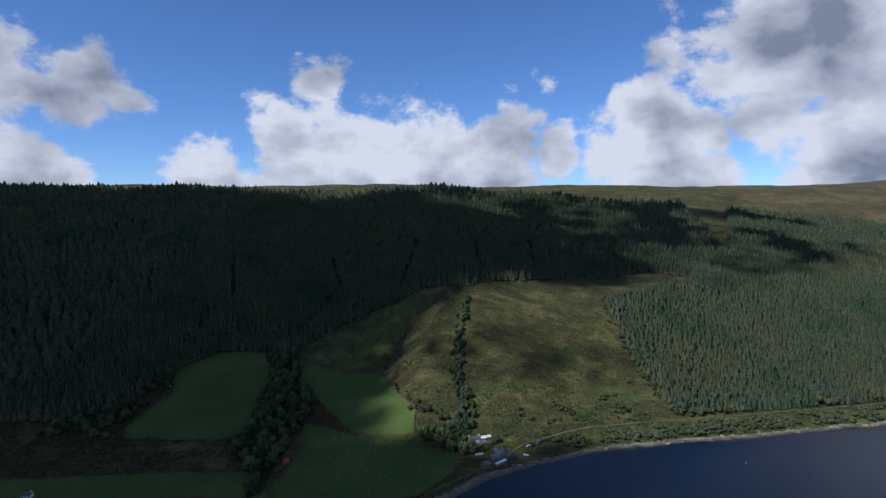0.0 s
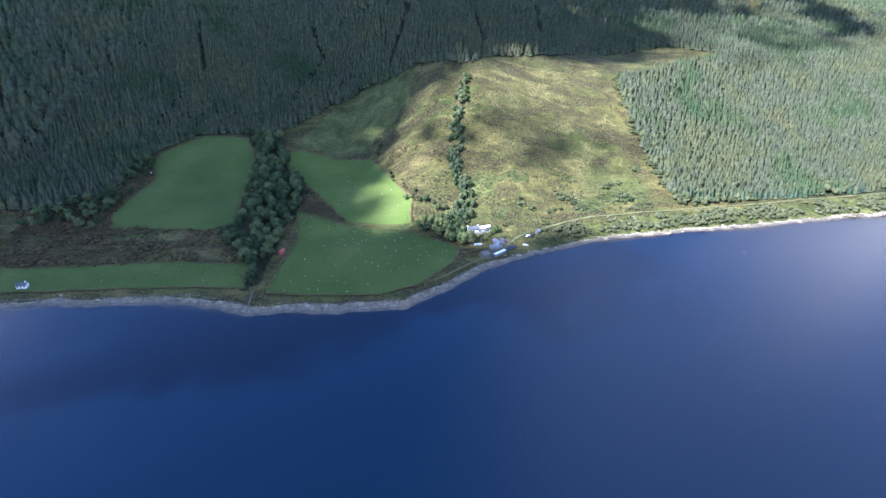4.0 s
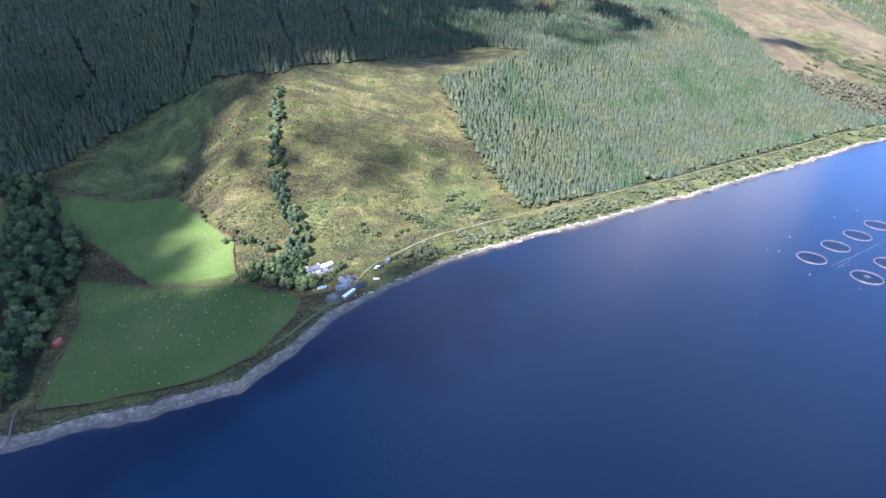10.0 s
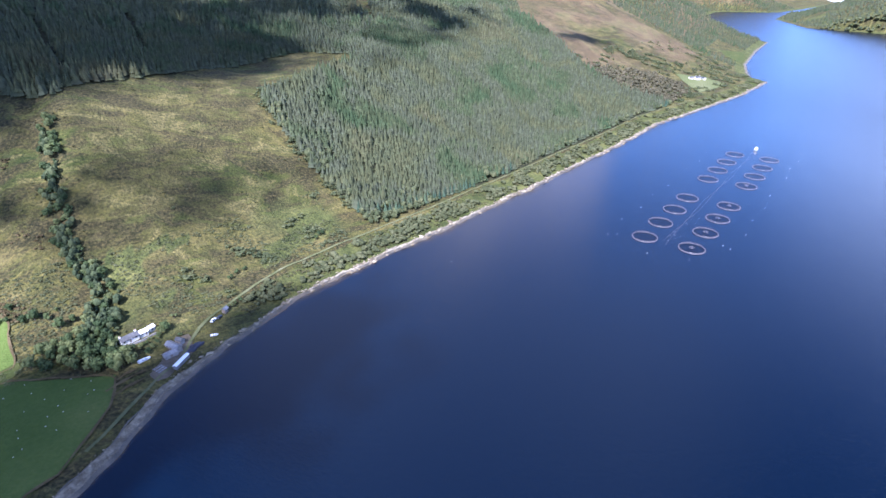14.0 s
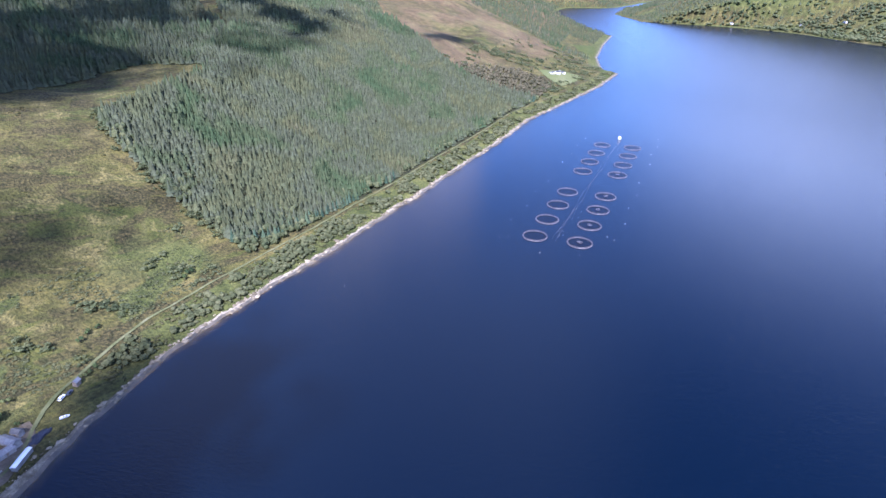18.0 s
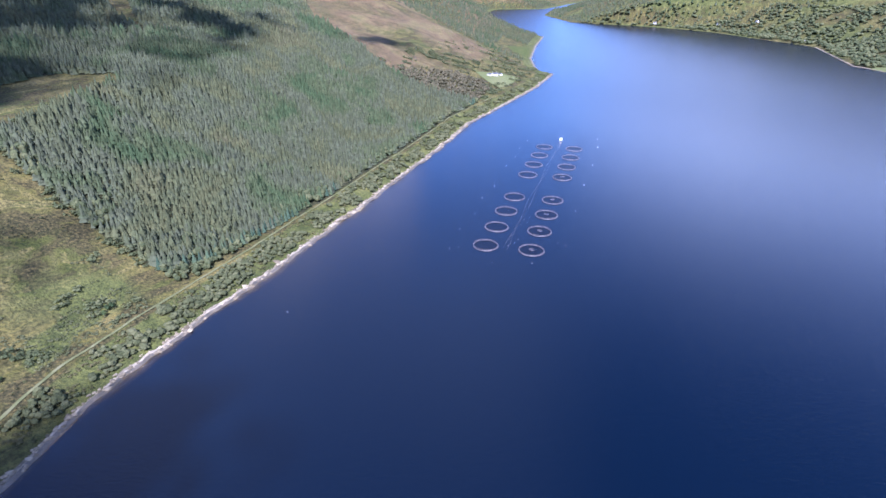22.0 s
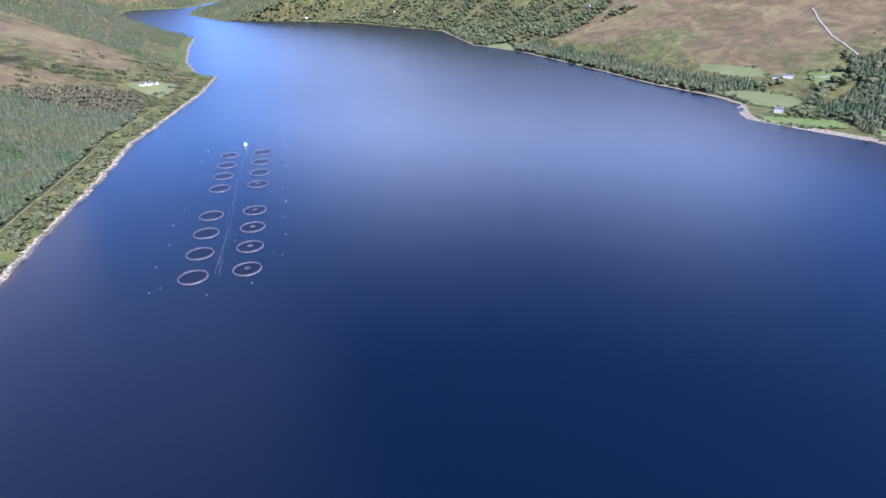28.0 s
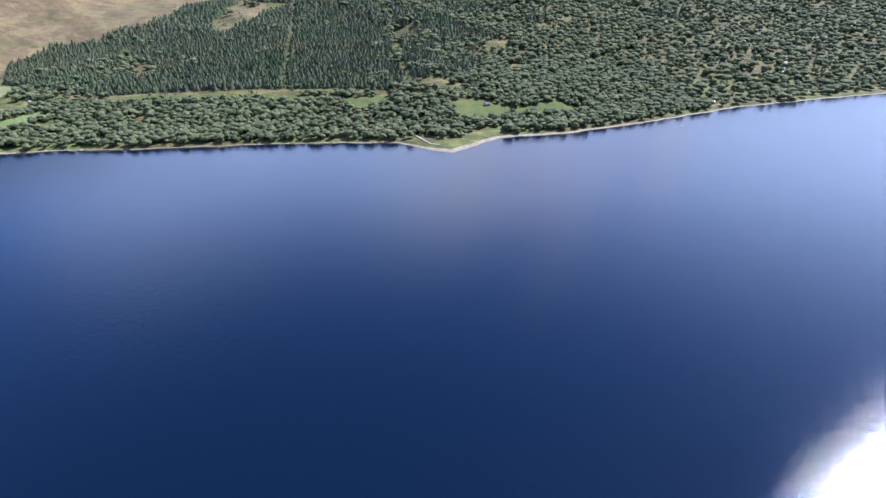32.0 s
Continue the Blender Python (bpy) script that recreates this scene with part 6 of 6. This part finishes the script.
def make_far_houses():
    villa = gable_house("farmhouse", 12.5, 6, 3.6, 2.2, LIMEWASH, SLATE, "white farmhouse on a green slope by the loch", windows=5, chimneys=2)
    put(villa, 1031, 664, -14)
    put(gable_house("outbuilding", 9, 5, 2.4, 1.5, LIMEWASH, SLATE, "low white steading beside the farmhouse", "outbuilding", 3, 0), 1016, 668, -14)
    put(gable_house("outbuilding", 8, 5, 2.6, 1.6, LIMEWASH, SLATE, "small white steading wing", "outbuilding", 2, 0), 1047, 660, 70)
    house = gable_house("house", 11, 5.5, 5.2, 1.8, LIMEWASH, SLATE, "white two-storey house behind a bay on the south shore", windows=4, chimneys=2)
    put(house, 838, -336, 58)
    put(gable_house("farmhouse", 15, 5, 4.2, 1.4, LIMEWASH, SLATE, "white hill farmhouse among green fields", windows=4, chimneys=2), 1006, -446, 57)
    put(gable_house("outbuilding", 10, 4, 3.2, 1.0, LIMEWASH, SLATE, "white farm steading beside the hill farm", "outbuilding", 2, 0), 1014, -430, 57)
    put(gable_house("cottage", 8, 5, 2.8, 1.9, LIMEWASH, SLATE, "white cottage among trees by the river mouth", windows=2), 783, -432, 60)
    put(gable_house("cottage", 6.5, 4, 2.3, 1.5, LIMEWASH, SLATE, "white shore cottage beyond the low pasture", "house", 3, 1), -292, 363, 5)
    put(gable_house("shelter", 3, 2.2, 1.8, 0.7, WHITE, WHITE, "tiny white field shelter by the pasture", "shelter", 1, 0), -283, 541, 40)
    put(gable_house("hut", 8, 4.5, 2.6, 1.4, TIMBER, WHITE, "shore hut with a white metal roof", "hut", 2, 0), -447, -632, 22)
    put(gable_house("cottage", 7, 5, 2.8, 1.8, STONEWALL, SLATE, "grey cottage in a clearing between two trees", windows=2), -90, -603, 15)
    for k, (x, y, turn) in enumerate(((2437, 314, 40), (2478, 445, 50), (2513, 492, 45), (2548, 692, 70), (2330, 320, 42), (1796, -302, 30), (2160, 150, 50))):
        copy = copy_thing(house if k % 2 else villa, Matrix())
        put(copy, x, y, turn)
        tagged(copy, "white roadside house on the far shore", "house", "houses on the far shore")


def make_rocks():
    rng = np.random.default_rng(5)
    stones = []
    for _ in range(5):
        bm = bmesh.new()
        bmesh.ops.create_icosphere(bm, subdivisions=1, radius=1)
        tv = np.array([v.co for v in bm.verts]) * (1 + 0.28 * rng.normal(size=(len(bm.verts), 1)))
        bm.verts.index_update()
        tf = np.array([[v.index for v in f.verts] for f in bm.faces])
        bm.free()
        tv[:, 2] = tv[:, 2] * 0.55 + 0.2
        stones.append((tv, tf))
    for where, x0, x1, n, label in ((shore_n, 60, 1230, 5200, "pale boulders and ledges along the waterline"), (shore_n, -420, 60, 2600, "scattered stones on the shingle beach"), (shore_s, -800, 1300, 700, "pale stones along the south waterline")):
        x = rng.uniform(x0, x1, n)
        keep = wobble(x, x, 37, 52) > rng.uniform(-1.1, 0.7, n)
        x = x[keep]
        sign = 1 if where is shore_n else -1
        y = where(x) + sign * np.where((x < 55) & (where is shore_n), rng.uniform(-1.5, 8.5, len(x)), rng.normal(1.2, 1.5, len(x)))
        r = rng.lognormal(-0.6, 0.55, len(x)).clip(0.2, 1.9) * np.where(x < 55, 0.5, 1.0)
        places = np.stack([x, y, np.maximum(height(x, y), -0.2) + 0.15, r, r * rng.uniform(0.8, 1.4, len(x))], -1)
        plant("boulders", stones, places, ROCK, label, "rocks", rng)


make_farm()
make_clutter()
make_far_houses()
make_rocks()
sheet("grass_strip", [(-128, 472), (-79, 449), (-46, 443.5), (-26, 444), (-24, 436), (-31, 433), (-79, 443.5), (-126, 468)], RANK, "strip of rank yellow grass between two fields", "grass", 0.5, 5.0)
sheet("field", [(1408, 762), (1425, 790), (1455, 826), (1500, 862), (1600, 850), (1540, 812), (1470, 784), (1432, 766)], RANK, "pale rough pasture behind the far point", "field", 0.6, 12.0)
sheet("field", [(1120, 612), (1150, 628), (1190, 640), (1212, 634), (1200, 622), (1165, 612), (1135, 603)], RANK, "pale rough grass on the low point", "field", 0.5, 8.0)
ribbon("stream", [(-131.0, 356.0), (-131, 350), (-130.5, 345), (-130, 340), (-130, 333), (-130.5, 330)], (np.full(6, 0.5), np.full(6, 0.5)), WRACK, "narrow burn crossing the shingle to the loch", "stream", 0.8)

for line in ([(6, 403), (12, 406), (20, 409), (26, 411)], [(8, 398), (15, 402), (24, 405)], [(12, 409), (17, 412), (22, 413)]):
    pts = np.array(line, float)
    s = np.linspace(0, len(pts) - 1, 14)
    xy = np.stack([np.interp(s, np.arange(len(pts)), pts[:, i]) for i in (0, 1)], -1)
    half = 0.7 + 0.4 * wobble(s * 9, s * 9, 7, 88)
    ribbon("old_dyke", xy, (half, half), FROND, "low ruined turf dyke in the rough grass", "bank", 0.8)
# grassy banks and old dykes round the fields
for outline in (FIELD_LIT, FIELD_SHEEP, FIELD_UPPER, FIELD_LOW):
    pts = np.array(outline + outline[:1], float)
    along = np.concatenate([[0], np.cumsum(np.hypot(*np.diff(pts, axis=0).T))])
    s = np.arange(0, along[-1], 4.0)
    xy = np.stack([np.interp(s, along, pts[:, i]) for i in (0, 1)], -1)
    xy += 1.2 * np.stack([wobble(xy[:, 0], xy[:, 1], 9, 3), wobble(xy[:, 1], xy[:, 0], 9, 5)], -1)
    half = 0.55 + 0.3 * wobble(s, s, 15, 87)
    ribbon("field_bank", xy, (half, half), FROND, "low overgrown bank along the field's edge", "bank", 0.75)


def make_pen():
    base = new("sheep_pen")
    for k, (ax, ay, bx, by) in enumerate(((-3.5, -2, 3.5, -2), (3.5, -2, 3.5, 2), (3.5, 2, -3.5, 2), (-3.5, 2, -3.5, -1))):
        for z in (0.4, 0.75, 1.1):
            part("rail", tube(bmesh.new(), (ax, ay, z), (bx, by, z), 0.07, 5), TIMBER, base)
        for q in (0.0, 0.5):
            x, y = ax + (bx - ax) * q, ay + (by - ay) * q
            part("post", tube(bmesh.new(), (x, y, -0.3), (x, y, 1.3), 0.09, 6), TIMBER, base)
    put(tagged(base, "weathered timber sheep pen at the field corner", "pen"), -66, 583, -35, 0.4)


make_pen()

# wrack lines along the western beach, hill tracks on the south side
x = np.arange(-700, 45, 3.0)
for share, wide in ((0.3, 0.3), (0.78, 0.8)):
    deep = np.interp(x, [-800, -300, -160, -60, 20, 50], [6.5, 7, 9, 9.5, 8.5, 5.5]) * share
    ribbon("tide_line", np.stack([x, shore_n(x) + deep + 0.7 * wobble(x, x, 23, share)], -1), (wide * np.maximum(0.35 + 0.9 * wobble(x, x, 13, 81 + share), 0.05), np.full(len(x), 0.08)), WRACK, "thin dark line of washed-up seaweed", "beach", 0.62)
for line, wide in (([(1301, -651), (1191, -611), (1131, -591), (1067, -579), (1014, -571), (985, -548)], 1.6), ([(-1300, -1230), (-1112, -1141), (-960, -1040), (-812, -951), (-745, -890), (-700, -833), (-660, -780)], 4.0),
                   ([(760, -620), (719, -574), (695, -540), (677, -518), (666, -488), (685, -478), (718, -463)], 1.5), ([(963, -525), (972, -494), (991, -461)], 1.5), ([(993, -734), (937, -708), (900, -719), (826, -706), (749, -667)], 1.2),
                   ([(567, -879), (527, -824), (485, -786), (464, -764)], 2.0), ([(590, -690), (578, -681), (544, -644), (512, -637)], 1.6), ([(30, -505), (20, -505), (9, -481), (2, -466), (-9, -462)], 0.9)):
    pts = np.array(line, float)
    s = np.linspace(0, len(pts) - 1, len(pts) * 10)
    xy = np.stack([np.interp(s, np.arange(len(pts)), pts[:, i]) for i in (0, 1)], -1)
    xy += 3 * np.stack([wobble(xy[:, 0], xy[:, 1], 40, 82), wobble(xy[:, 1], xy[:, 0], 40, 83)], -1)
    ribbon("track", xy, (np.full(len(xy), wide), np.full(len(xy), wide)), STONY, "pale stony track on the south side", "track", 0.9)
ribbon("river", [(700.0, -374.0), (704, -386), (716, -405), (728, -425), (745, -445), (768, -470), (790, -500), (815, -540)], (np.full(8, 1.6), np.full(8, 1.6)), SHINGLE, "shallow stony river running out over the shingle", "river", 0.75)
bm = bmesh.new()
for i in range(7):
    block(bm, (2.4, 2.2, 1.6), (896 - 1.2 * i, -315 + 1.9 * i, -0.9), 0.3 * i, 0.2)
tagged(part("stone_jetty", bm, STONEWALL), "low rubble jetty reaching into the water", "jetty")
